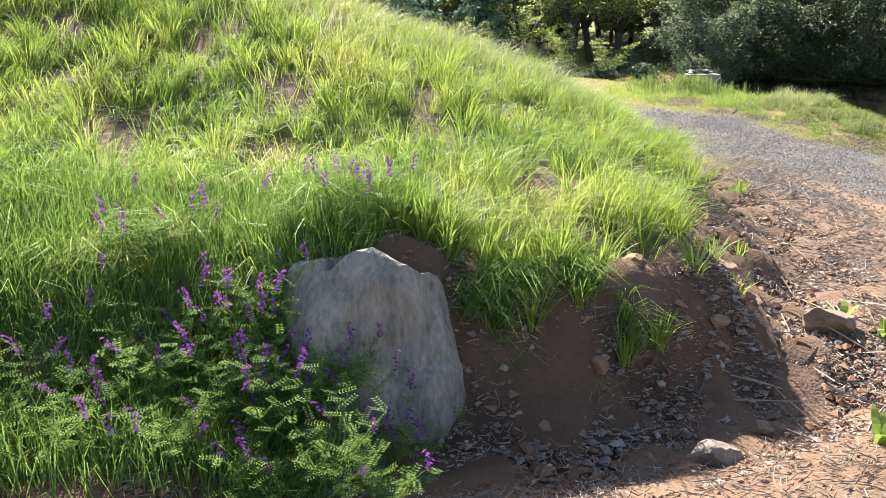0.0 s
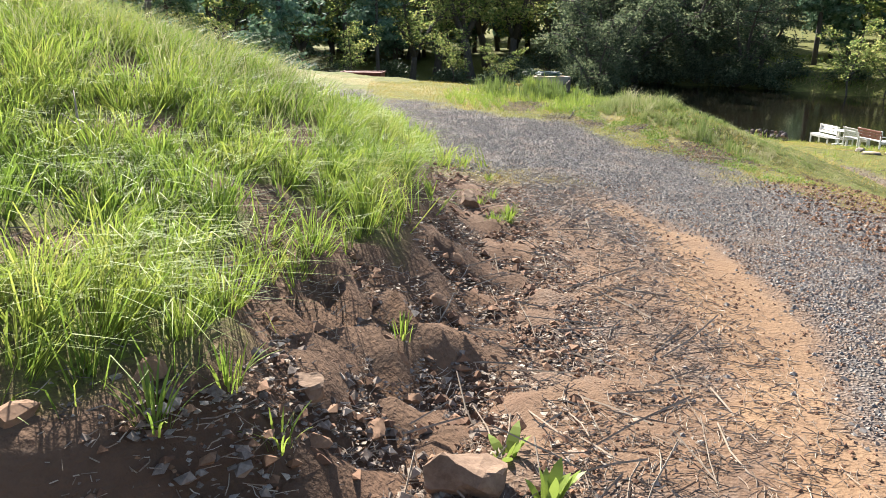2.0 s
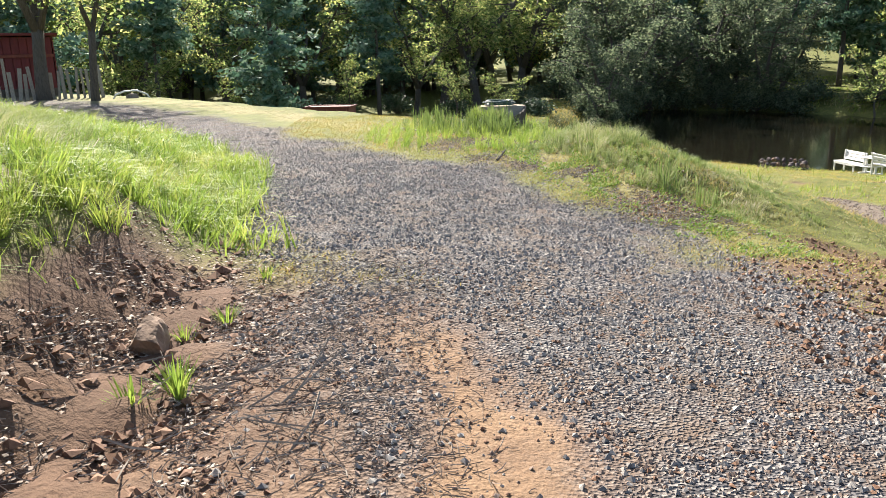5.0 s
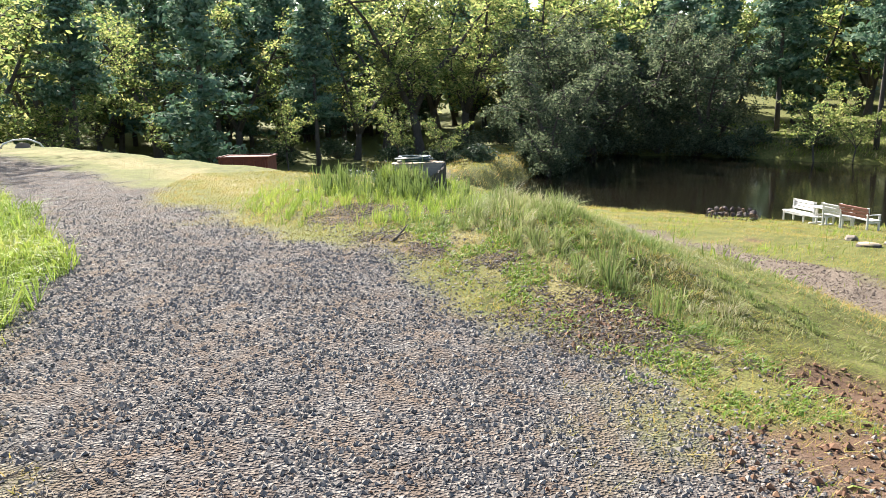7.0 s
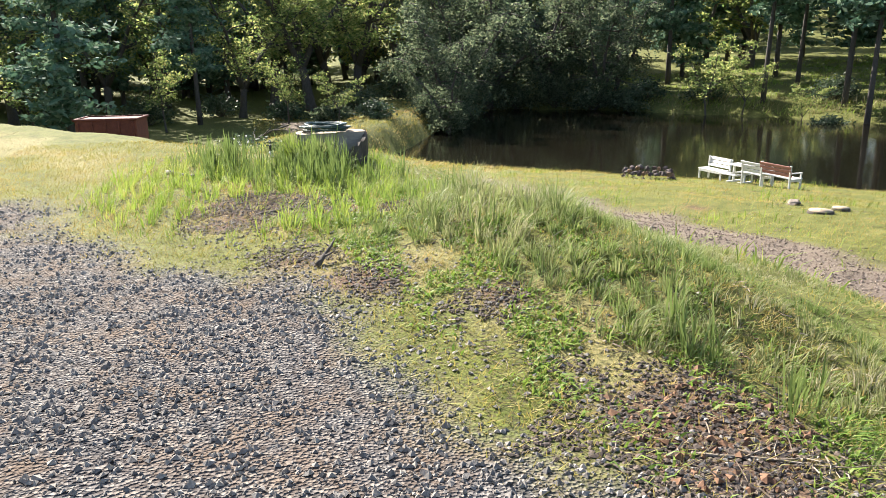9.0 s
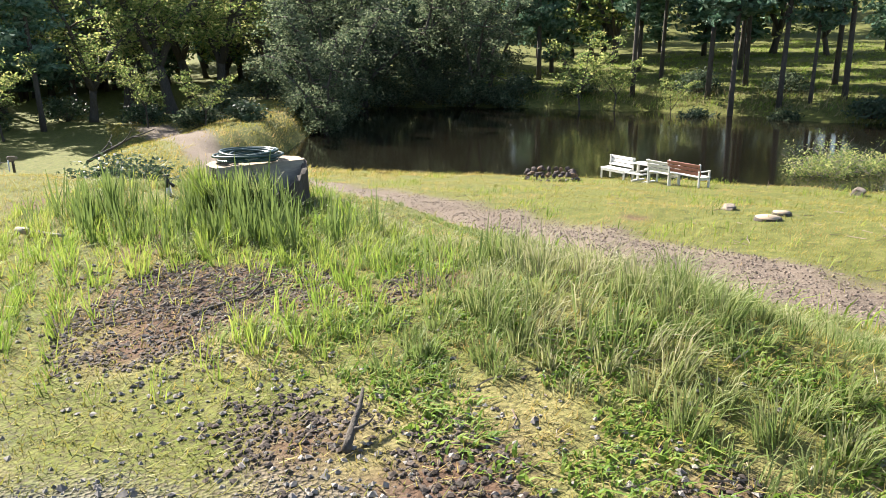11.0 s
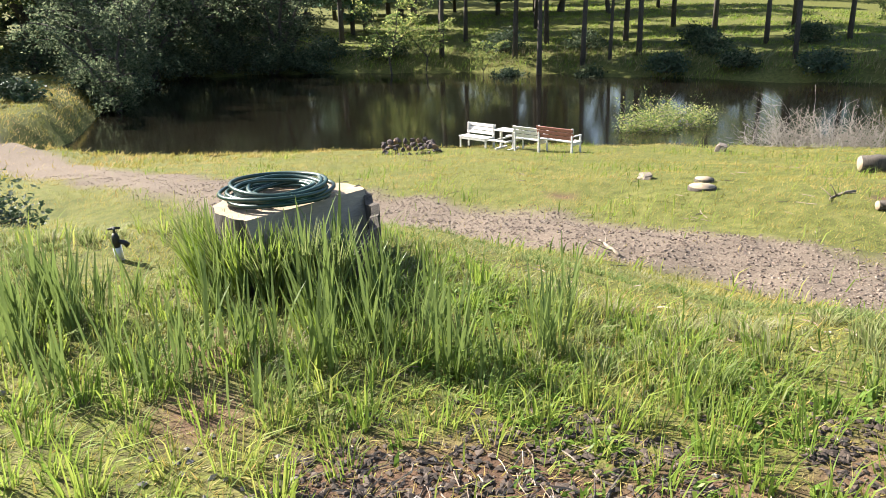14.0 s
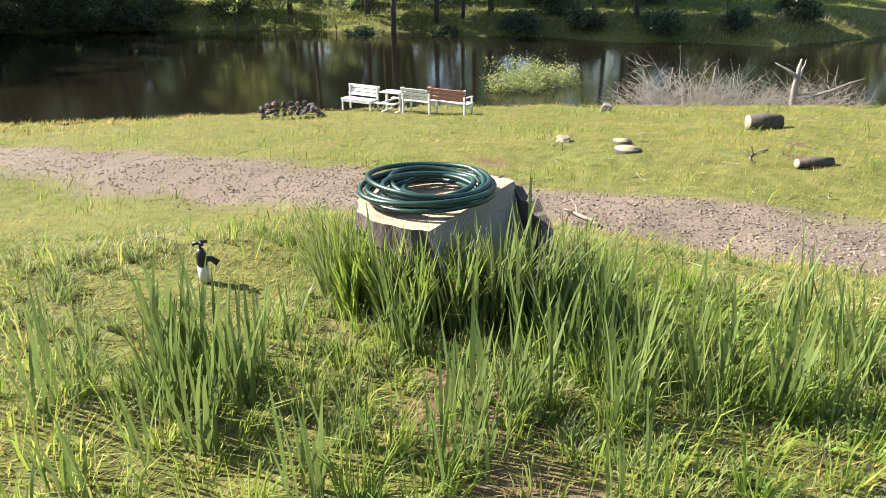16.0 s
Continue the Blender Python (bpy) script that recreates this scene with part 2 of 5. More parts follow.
def zones(x, y):
    """Shares of gravel, bare red earth, dry straw, 0 to 1."""
    bank, out = near_line(x, y, FOOT), -near_line(x, y, EDGE)
    mid = np.abs(near_line(x, y, GRAVEL))
    wob = 0.35 * wave(x, y, 2.3, 5) + 0.15 * wave(x, y, 0.7, 6)
    gravel = smooth01((2.45 - 0.6 * smooth01((y - 18.5) / 3) + 1.2 * wob - mid) / 1.1) * smooth01((-out + 0.1) / 0.6) * smooth01((-bank - 0.1) / 0.5)
    # wheel-worn earth of the track at the near end
    rut = np.abs(near_line(x, y, [(0.5, 2), (2.6, 6.5), (3.6, 9.3), (3.95, 11.8), (3.5, 13.6), (2.9, 15)]))
    worn = smooth01((0.55 + 0.4 * wob - rut) / 0.4) * smooth01((15.0 - y) / 2.6)
    gravel = gravel * (1 - 0.92 * worn) * (1 - smooth01((0.9 + wob - np.abs(bank + 0.9)) / 0.9) * smooth01((14 - y) / 3) * 0.9)
    low = np.abs(near_line(x, y, LOWER))
    lower = smooth01((1.95 + 1.0 * wob - low) / 1.1) * 0.95
    dirt = smooth01((0.75 - np.abs(bank - 0.0)) / 0.45) * smooth01((15.5 - y) / 2)
    dirt = np.maximum(dirt, smooth01((0.2 - bank) / 0.3) * smooth01((bank + 1.5) / 0.5) * 0.8 * smooth01((14 - y) / 3))
    # earth thrown up beside the verge
    dirt = np.maximum(dirt, smooth01((1.0 + wob - np.hypot((x - 7.9) / 1.0, (y - 15.3) / 1.8)) / 0.6) * 0.8)
    for mx, my, mr in ((4.25, 21.9, 0.8), (4.47, 19.96, 0.4), (4.95, 19.35, 0.5), (5.43, 21.3, 0.4), (5.6, 18.8, 0.4), (3.9, 21.2, 0.4), (4.9, 21.6, 0.5), (6.15, 17.25, 0.7), (7.0, 14.8, 1.0), (6.9, 13.2, 0.9), (7.5, 16.3, 0.8), (7.2, 11.6, 0.9), (5.72, 21.1, 0.35), (4.0, 23.2, 0.3), (4.35, 23.75, 0.45), (4.35, 24.45, 0.35), (3.1, 25.6, 0.6), (14.4, 30.4, 0.6), (17.4, 25.4, 0.5), (19.3, 26.0, 0.4)):
        dirt = np.maximum(dirt, 0.85 * smooth01((mr + 0.5 * wob - np.hypot(x - mx, y - my)) / 0.35))
    dirt = np.maximum(dirt, smooth01((hollow(x, y) - 0.22) / 0.2))
    # thin places in the grass of the bank
    dirt = np.maximum(dirt, 0.8 * smooth01((0.40 - clumps(x, y, 1.25, 11)) / 0.1) * smooth01((bank - 0.3) / 0.4))
    # trodden earth between the cut and the gravel
    trodden = smooth01(-bank / 0.4) * smooth01(-out / 0.5) * smooth01((15.2 - y) / 2.5)
    dirt = np.maximum(np.maximum(dirt * 0.6, 0.72 * trodden), worn)
    dry = smooth01((0.75 + wob * 1.4 - np.abs(mid - 2.7)) / 0.6) * smooth01(-bank / 0.5) * (1 - smooth01((out - 0.3) / 0.6)) * smooth01((y - 14) / 4) * (1 - smooth01((y - 21) / 2) * smooth01((x - 1.5) / 2))
    return gravel, lower, dirt, dry


def ground_material():
    m, nt, b = material("ground_cover", 0.95)
    b.inputs["Specular IOR Level"].default_value = 0.15
    v = coords(nt)
    at = nt.nodes.new("ShaderNodeAttribute")
    at.attribute_name = "cover"
    sep = nt.nodes.new("ShaderNodeSeparateColor")
    nt.links.new(at.outputs["Color"], sep.inputs[0])
    gravel, lower, dirt = sep.outputs[0], sep.outputs[1], sep.outputs[2]
    dry = at.outputs["Alpha"]
    big, mid, fine = noise_at(nt, v, 0.6, 5), noise_at(nt, v, 3.5, 5), noise_at(nt, v, 38, 4)
    soil = ramp(nt, mid, [(0.3, (0.0384, 0.032, 0.016)), (0.7, (0.102, 0.0896, 0.0384))])
    grass = ramp(nt, mid, [(0.25, (0.07, 0.088, 0.016)), (0.5, (0.115, 0.132, 0.025)), (0.75, (0.175, 0.168, 0.05))])
    fg = ramp(nt, fine, [(0.35, (0, 0, 0)), (0.6, (1, 1, 1))])
    turf = mix(nt, fg, soil, grass)
    earth = mix(nt, fine, ramp(nt, mid, [(0.3, (0.0832, 0.0416, 0.0224)), (0.7, (0.179, 0.106, 0.0576))]), ramp(nt, big, [(0.3, (0.141, 0.08, 0.0448)), (0.7, (0.294, 0.198, 0.122))]))
    vor = add(nt, "ShaderNodeTexVoronoi", Scale=52.0)
    nt.links.new(v, vor.inputs["Vector"])
    sepv = nt.nodes.new("ShaderNodeSeparateColor")
    nt.links.new(vor.outputs["Color"], sepv.inputs[0])
    stones = ramp(nt, sepv.outputs[0], [(0.0, (0.034, 0.031, 0.033)), (0.4, (0.085, 0.079, 0.08)), (0.75, (0.15, 0.138, 0.132)), (1.0, (0.24, 0.212, 0.186))])
    dust = mix(nt, ramp(nt, mid, [(0.40, (0, 0, 0)), (0.66, (0.85, 0.85, 0.85))]), stones, ramp(nt, big, [(0.3, (0.085, 0.06, 0.045)), (0.7, (0.14, 0.10, 0.072))]))
    brown = mix(nt, 0.6, stones, ramp(nt, big, [(0.3, (0.13, 0.088, 0.062)), (0.7, (0.19, 0.138, 0.098))]))
    straw = mix(nt, fg, turf, ramp(nt, big, [(0.3, (0.192, 0.166, 0.064)), (0.7, (0.269, 0.224, 0.109))]))
    c = mix(nt, dry, turf, straw)
    dark_earth = mix(nt, fine, ramp(nt, mid, [(0.3, (0.0461, 0.0292, 0.0192)), (0.7, (0.115, 0.0691, 0.0461))]), ramp(nt, big, [(0.3, (0.0768, 0.043, 0.0276)), (0.7, (0.176, 0.108, 0.0691))]))
    c = mix(nt, ramp(nt, dirt, [(0.05, (0, 0, 0)), (0.5, (1, 1, 1))]), c, mix(nt, ramp(nt, dirt, [(0.62, (0, 0, 0)), (0.92, (1, 1, 1))]), dark_earth, earth))
    c = mix(nt, lower, c, brown)
    c = mix(nt, gravel, c, dust)
    nt.links.new(c, b.inputs["Base Color"])
    lumps = mix(nt, 0.55, fine, noise_at(nt, v, 11, 5))
    hb = mix(nt, gravel, lumps, vor.outputs["Distance"])
    bump(nt, b, hb, 0.85, 0.035)
    return m


GX = graded(-420, 460, -4, 12, 0.12, 1.09)
GY = graded(-300, 520, 4, 28, 0.12, 1.07)
R0 = np.random.default_rng(3)
gx, gy = np.meshgrid(GX, GY)
gz = land(gx, gy)
bankd = near_line(gx, gy, FOOT)
# crumbled earth of the cut
gz = gz + np.where(np.abs(bankd - 0.1) < 1.0, 1, 0) * smooth01((15 - gy) / 3) * (0.07 * wave(gx, gy, 0.74, 7) + 0.05 * wave(gx, gy, 0.41, 8) + 0.03 * R0.normal(0, 1, gx.shape)) * np.clip(1 - np.abs(bankd - 0.1), 0, 1)
gz = gz + np.clip(hollow(gx, gy) * 1.5, 0, 1) * (0.045 * wave(gx, gy, 0.53, 12) + 0.03 * wave(gx, gy, 0.29, 13) + 0.02 * R0.normal(0, 1, gx.shape))
nx, ny = len(GX), len(GY)
idx = np.arange(nx * ny).reshape(ny, nx)
quads = np.stack([idx[:-1, :-1], idx[:-1, 1:], idx[1:, 1:], idx[1:, :-1]], -1).reshape(-1, 4)
ground_me = fast_mesh("ground", np.stack([gx, gy, gz], -1).reshape(-1, 3), quads, ground_material(), True)
cover = ground_me.color_attributes.new("cover", "FLOAT_COLOR", "POINT")
cover.data.foreach_set("color", np.stack(zones(gx, gy), -1).astype(np.float32).ravel())
ground = tagged(new("ground", ground_me), "grassy hillside with bare red earth and a gravel drive", "ground", kind="structure")


def water_material():
    m, nt, b = material("pond_water", 0.09)
    b.inputs["Base Color"].default_value = (0.007, 0.006, 0.004, 1)
    b.inputs["IOR"].default_value = 1.33
    v = coords(nt)
    mp = add(nt, "ShaderNodeMapping", Scale=(0.6, 1.6, 1.0))
    nt.links.new(v, mp.inputs["Vector"])
    bump(nt, b, noise_at(nt, mp.outputs["Vector"], 2.2, 3), 0.05, 0.03)
    return m


bm = bmesh.new()
bm.faces.new([bm.verts.new((x + (2.5 if x > 30 and x + y > 75 else 0) , y, WATER_Z)) for x, y in POND])
cx, cy = sum(p[0] for p in POND) / len(POND), sum(p[1] for p in POND) / len(POND)
for v_ in bm.verts:
    v_.co.x += (v_.co.x - cx) * 0.06
    v_.co.y += (v_.co.y - cy) * 0.06
bmesh.ops.triangulate(bm, faces=bm.faces[:])
pond = tagged(part("water", bm, water_material()), "still dark brown pond reflecting the trees", "pond", kind="structure")

# ---- plant materials ----
M_GRASS = leafy("fresh_grass", [(0.0841, 0.137, 0.0223), (0.153, 0.231, 0.0371), (0.246, 0.304, 0.0556), (0.383, 0.347, 0.111)], 0.5, 0.6, patch=0.8)
M_SEEDED = leafy("seeding_grass", [(0.0905, 0.139, 0.0331), (0.155, 0.208, 0.0579), (0.259, 0.268, 0.116), (0.416, 0.357, 0.265)], 0.45, 0.55, patch=0.7)
M_MEADOW = leafy("meadow_grass", [(0.139, 0.162, 0.0369), (0.249, 0.239, 0.0555), (0.374, 0.287, 0.0835), (0.456, 0.296, 0.166)], 0.4, 0.6, patch=0.4)
M_STRAW = leafy("dry_straw", [(0.145, 0.131, 0.0417), (0.24, 0.203, 0.0835), (0.319, 0.269, 0.15), (0.16, 0.181, 0.0417)], 0.3, 0.7)
M_IRIS = leafy("iris_leaf", [(0.0559, 0.0905, 0.0222), (0.0992, 0.154, 0.0369), (0.161, 0.208, 0.0615)], 0.35, 0.4)
M_VETCH = leafy("vetch_leaf", [(0.075, 0.13, 0.026), (0.13, 0.215, 0.045), (0.19, 0.27, 0.07)], 0.45, 0.8, gloss=0.08)
M_CLOVER = leafy("clover_leaf", [(0.0841, 0.148, 0.0244), (0.14, 0.227, 0.0326), (0.238, 0.298, 0.065)], 0.4, 0.5)
M_PETAL = leafy("vetch_flower", [(0.0974, 0.0223, 0.176), (0.171, 0.0445, 0.271), (0.231, 0.0667, 0.244)], 0.35, 0.6)
M_OAK = leafy("oak_leaf", [(0.0863, 0.142, 0.0415), (0.156, 0.218, 0.0694), (0.295, 0.336, 0.103), (0.45, 0.419, 0.173)], 0.62, 0.8)
M_PINE = leafy("pine_needles", [(0.0608, 0.123, 0.0759), (0.118, 0.202, 0.127), (0.237, 0.308, 0.212)], 0.25, 0.8)
M_WILLOW = leafy("willow_leaf", [(0.0396, 0.0604, 0.0367), (0.0743, 0.106, 0.0552), (0.128, 0.156, 0.0918), (0.198, 0.221, 0.128)], 0.6, 0.8)
M_SHRUB = leafy("shrub_leaf", [(0.0324, 0.0523, 0.0294), (0.0539, 0.0853, 0.0441), (0.0969, 0.124, 0.0737)], 0.3, 0.5)
M_BARK = simple("tree_bark", (0.032, 0.0269, 0.0218), (0.109, 0.0896, 0.0736), 6, 0.95, bumps=0.7, dist=0.03, stretch=(3, 3, 0.6))
M_DEAD = simple("weathered_wood", (0.141, 0.122, 0.102), (0.307, 0.275, 0.237), 9, 0.9, bumps=0.5, dist=0.01, stretch=(4, 4, 1))
M_TWIG = simple("dry_twigs", (0.128, 0.096, 0.0704), (0.294, 0.243, 0.192), 3, 0.95, bumps=0)

R = np.random.default_rng(7)


def tufted(x, y, h, pull=0.55, cell=0.17):
    """Draws blades together into tufts; gives the new feet and the way each leans."""
    i, j = np.floor(x / cell), np.floor(y / cell)
    hx = (np.sin(i * 127.1 + j * 311.7) * 43758.5) % 1.0
    hy = (np.sin(i * 269.5 + j * 183.3) * 28001.8) % 1.0
    cx, cy = (i + 0.15 + 0.7 * hx) * cell, (j + 0.15 + 0.7 * hy) * cell
    hh = (np.sin(i * 41.3 + j * 97.7) * 15731.7) % 1.0
    return cx + (x - cx) * (1 - pull), cy + (y - cy) * (1 - pull), h * (0.55 + 0.75 * hh), np.arctan2(y - cy, x - cx)


def blades(name, x, y, h, w, lean, mat, segs=2, wind=(0.5, -0.35), z=None, way=None):
    """Blades of grass from arrays: feet, heights, widths, how far they bend."""
    n = len(x)
    z = land(x, y) - 0.015 if z is None else z
    p = np.stack([x, y, z], -1)
    a, b = R.uniform(0, 2 * np.pi, n), R.uniform(0, 2 * np.pi, n)
    if way is not None:
        b = way + R.normal(0, 0.5, n)
    side = np.stack([np.cos(a), np.sin(a), np.zeros(n)], -1) * (w / 2)[:, None]
    d = np.stack([np.cos(b) + wind[0], np.sin(b) + wind[1], np.zeros(n)], -1) * (lean * h)[:, None]
    up = np.zeros((n, 3))
    up[:, 2] = h
    tip = p + up * np.clip(1 - 0.35 * lean, 0.3, 1)[:, None] + d
    if segs == 1:
        v = np.stack([p - side, p + side, tip], 1).reshape(-1, 3)
        f = np.arange(3 * n).reshape(n, 3)
    else:
        m = p + up * 0.58 + d * 0.33
        v = np.stack([p - side, p + side, m + side * 0.75, m - side * 0.75, tip], 1).reshape(-1, 3)
        o = (np.arange(n) * 5)[:, None]
        f = np.concatenate([o + np.array([[0, 1, 2]]), o + np.array([[0, 2, 3]]), o + np.array([[3, 2, 4]])], 1).reshape(-1, 3)
    return fast_mesh(name, v, f, mat)


def scatter(n, box, keep):
    """About n points in the box (x0, y0, x1, y1), thinned by keep(x, y), 0 to 1."""
    x, y = R.uniform(box[0], box[2], n), R.uniform(box[1], box[3], n)
    k = R.uniform(0, 1, n) < keep(x, y)
    return x[k], y[k]


def stuff(name, me, label, category):
    return tagged(new(name, me), label, category, kind="stuff")


# grass of the bank
def bank_keep(x, y):
    b = near_line(x, y, FOOT)
    gaps = smooth01((clumps(x, y, 1.25, 11) - 0.36) / 0.16)
    lip = smooth01((b - 0.30 - 0.12 * wave(x, y, 0.9, 4) - 0.75 * hollow(x, y)) / 0.18)
    late = smooth01((y - 14.5) / 2.0) * smooth01((b + 0.75 + 0.3 * wave(x, y, 1.7, 9)) / 0.3)
    return np.maximum(lip * (0.06 + 0.94 * gaps), late) * np.exp(-np.clip(y - 11, 0, 30) / 11) * smooth01((7.5 - b) / 3)


x, y = scatter(440000, (-7, 6, 2.6, 26), bank_keep)
x, y, hh, ww = tufted(x, y, R.uniform(0.10, 0.40, len(x)), 0.48, 0.24)
stuff("bank_grass", blades("bank_grass", x, y, hh, R.uniform(0.004, 0.009, len(x)) * (1 + np.clip(y - 9, 0, 14) * 0.08), R.uniform(0.3, 1.35, len(x)), M_GRASS, wind=(0.3, -0.25), way=ww), "bright green tufted spring grass on the bank", "grass")
x, y = scatter(80000, (-6, 8.5, 2.2, 22), lambda x, y: smooth01((near_line(x, y, FOOT) - 1.0) / 0.8) * smooth01((y - 10) / 4) * 0.5)
stuff("bank_grass", blades("pale_heads", x, y, R.uniform(0.32, 0.55, len(x)), R.uniform(0.003, 0.008, len(x)) * (1 + np.clip(y - 9, 0, 14) * 0.07), R.uniform(0.4, 1.0, len(x)), M_SEEDED), "pale seeding grass heads over the bank", "grass")
# rank growth under the first stretch of the bank
x, y = scatter(70000, (-6, 4.6, -0.75, 8.2), lambda x, y: smooth01((near_line(x, y, FOOT) + 0.7) / 0.4) * smooth01((2.4 - near_line(x, y, FOOT)) / 1.8) * (1 - smooth01((1.0 - np.hypot((x + 0.66) / 0.42, (y - 6.6) / 0.95)) / 0.15)))
stuff("rank_grass", blades("rank_grass", x, y, R.uniform(0.12, 0.42, len(x)), R.uniform(0.003, 0.007, len(x)), R.uniform(0.1, 0.7, len(x)), M_VETCH), "tangled green weeds growing down the bank", "weeds")


# weeds hanging over the face of the cut
x, y = scatter(20000, (-0.55, 6.8, 0.45, 8.4), lambda x, y: smooth01((near_line(x, y, FOOT) - 0.08) / 0.15) * smooth01((0.6 - near_line(x, y, FOOT)) / 0.2) * smooth01((clumps(x, y, 0.62, 19) - 0.5) / 0.12))
stuff("rank_grass", blades("hanging_weeds", x, y, R.uniform(0.06, 0.24, len(x)), R.uniform(0.004, 0.009, len(x)), R.uniform(0.4, 1.5, len(x)), M_VETCH, wind=(0.1, -0.9)), "green weeds hanging over the cut earth", "weeds")


# grass of the verge and its ridge
def verge_keep(x, y):
    o = -near_line(x, y, EDGE)
    top = smooth01((o + 0.35 + 1.3 * smooth01((y - 19) / 3) + 0.3 * wave(x, y, 1.6, 21)) / 0.4) * smooth01((4.5 - o) / 2.5)
    soil = smooth01((np.hypot(x - 4.25, y - 21.9) - 0.55) / 0.4) * smooth01((np.hypot((x - 6.2), (y - 17.2)) - 0.55) / 0.4) * smooth01((np.hypot(x - 5.43, y - 21.3) - 0.3) / 0.3) * smooth01((np.hypot(x - 4.9, y - 21.6) - 0.35) / 0.3) * smooth01((np.hypot(x - 4.3, y - 25.2) - 0.3) / 0.3) * smooth01((np.hypot((x - 8.0), (y - 15.3) / 1.6) - 1.1) / 0.5)
    return top * soil * (0.25 + 0.75 * smooth01((clumps(x, y, 1.1, 23) - 0.3) / 0.2)) * smooth01((y - 13.5) / 2) * smooth01((30 - y) / 3)


x, y = scatter(330000, (3.5, 13, 12, 31), verge_keep)
o = -near_line(x, y, EDGE)
tall = 0.30 + 0.60 * np.exp(-((o - 0.5) / 0.8) ** 2) * smooth01((y - 16.0) / 2) * smooth01((22.5 - y) / 2)
tall = tall * (1 - 0.6 * smooth01((20.8 - y) / 2) * smooth01((o + 0.3) / 0.6))
tall = tall * (1 - 0.45 * smooth01((y - 20.5) / 1.5) * smooth01((o - 0.3) / 0.6))
x, y, hh, ww = tufted(x, y, R.uniform(0.16, 0.46, len(x)) * tall, 0.45, 0.22)
stuff("verge_grass", blades("verge_grass", x, y, hh, R.uniform(0.004, 0.009, len(x)), R.uniform(0.2, 0.9, len(x)), M_SEEDED, wind=(0.35, -0.15), way=ww), "tall pale green seeding grass along the drive", "grass")
x, y = scatter(52000, (1.6, 19.5, 8.0, 27), lambda x, y: smooth01((1.25 - np.hypot((x - 4.5) / 1.9, (y - 23.4) / 2.6)) / 0.4) * (0.3 + 0.7 * clumps(x, y, 0.8, 27)) * (1 - 0.9 * smooth01((0.75 - np.hypot(x - 4.25, y - 21.85)) / 0.3)) * smooth01((np.hypot(x - 3.9, y - 21.2) - 0.3) / 0.3) * smooth01((np.hypot(x - 4.1, y - 25.3) - 0.5) / 0.3) * (1 - smooth01((-near_line(x, y, EDGE) - 0.35) / 0.4)))
x, y, hh, ww = tufted(x, y, R.uniform(0.06, 0.26, len(x)), 0.5, 0.24)
stuff("verge_grass", blades("thick_growth", x, y, hh, R.uniform(0.004, 0.010, len(x)), R.uniform(0.2, 0.9, len(x)), M_GRASS, wind=(0.3, -0.1), way=ww), "thick green grass round the irises", "grass")
# low clover on the road side of the ridge
x, y = scatter(140000, (3.2, 14, 8.5, 24), lambda x, y: smooth01((1.0 - np.abs(-near_line(x, y, EDGE) + 0.3)) / 0.5) * smooth01((clumps(x, y, 0.8, 31) - 0.42) / 0.15) * (1 - np.minimum(1, 1.5 * zones(x, y)[2])) * smooth01((y - 14.5) / 2.5))
stuff("clover", blades("clover", x, y, R.uniform(0.02, 0.08, len(x)), R.uniform(0.010, 0.022, len(x)), R.uniform(0.4, 1.5, len(x)), M_CLOVER), "low bright green clover at the edge of the drive", "clover")
x, y = scatter(300000, (0.5, 14, 9, 28), lambda x, y: (1 - np.maximum(zones(x, y)[0], zones(x, y)[2])) * smooth01((-near_line(x, y, FOOT) - 0.2) / 0.4) * smooth01((1.5 + near_line(x, y, EDGE)) / 1.0) * (0.25 + 0.75 * clumps(x, y, 0.9, 35)))
stuff("short_turf", blades("short_turf", x, y, R.uniform(0.02, 0.09, len(x)), R.uniform(0.005, 0.011, len(x)), R.uniform(0.3, 1.4, len(x)), M_MEADOW, 1), "short thin turf beside the gravel", "grass")
x, y = scatter(130000, (2.5, 14, 9, 26), lambda x, y: (1 - np.maximum(zones(x, y)[0], zones(x, y)[2])) * smooth01((1.0 + near_line(x, y, EDGE)) / 1.0) * smooth01((clumps(x, y, 0.7, 36) - 0.35) / 0.2))
stuff("dry_grass", blades("thin_straw", x, y, R.uniform(0.02, 0.07, len(x)), R.uniform(0.004, 0.008, len(x)), R.uniform(0.5, 1.6, len(x)), M_STRAW, 1), "dry straw mixed into the thin turf of the verge", "grass")
# straw of the worn edge
x, y = scatter(120000, (-6, 13, 8, 34), lambda x, y: zones(x, y)[3] * 0.8)
stuff("dry_grass", blades("dry_grass", x, y, R.uniform(0.015, 0.06, len(x)), R.uniform(0.004, 0.009, len(x)), R.uniform(0.5, 1.6, len(x)), M_STRAW), "short straw-coloured grass beside the gravel", "grass")


# the meadow and the far lawns
def meadow_keep(x, y):
    o = -near_line(x, y, EDGE)
    g, lo, di, dr = zones(x, y)
    return smooth01((o - 0.8) / 2) * (1 - lo) * (1 - np.minimum(1, di * 1.5)) * (0.35 + 0.65 * clumps(x, y, 2.7, 41)) * (~in_poly(x, y, POND)) * np.exp(-np.clip(np.hypot(x - 4, y - 20) - 10, 0, 60) / 26)


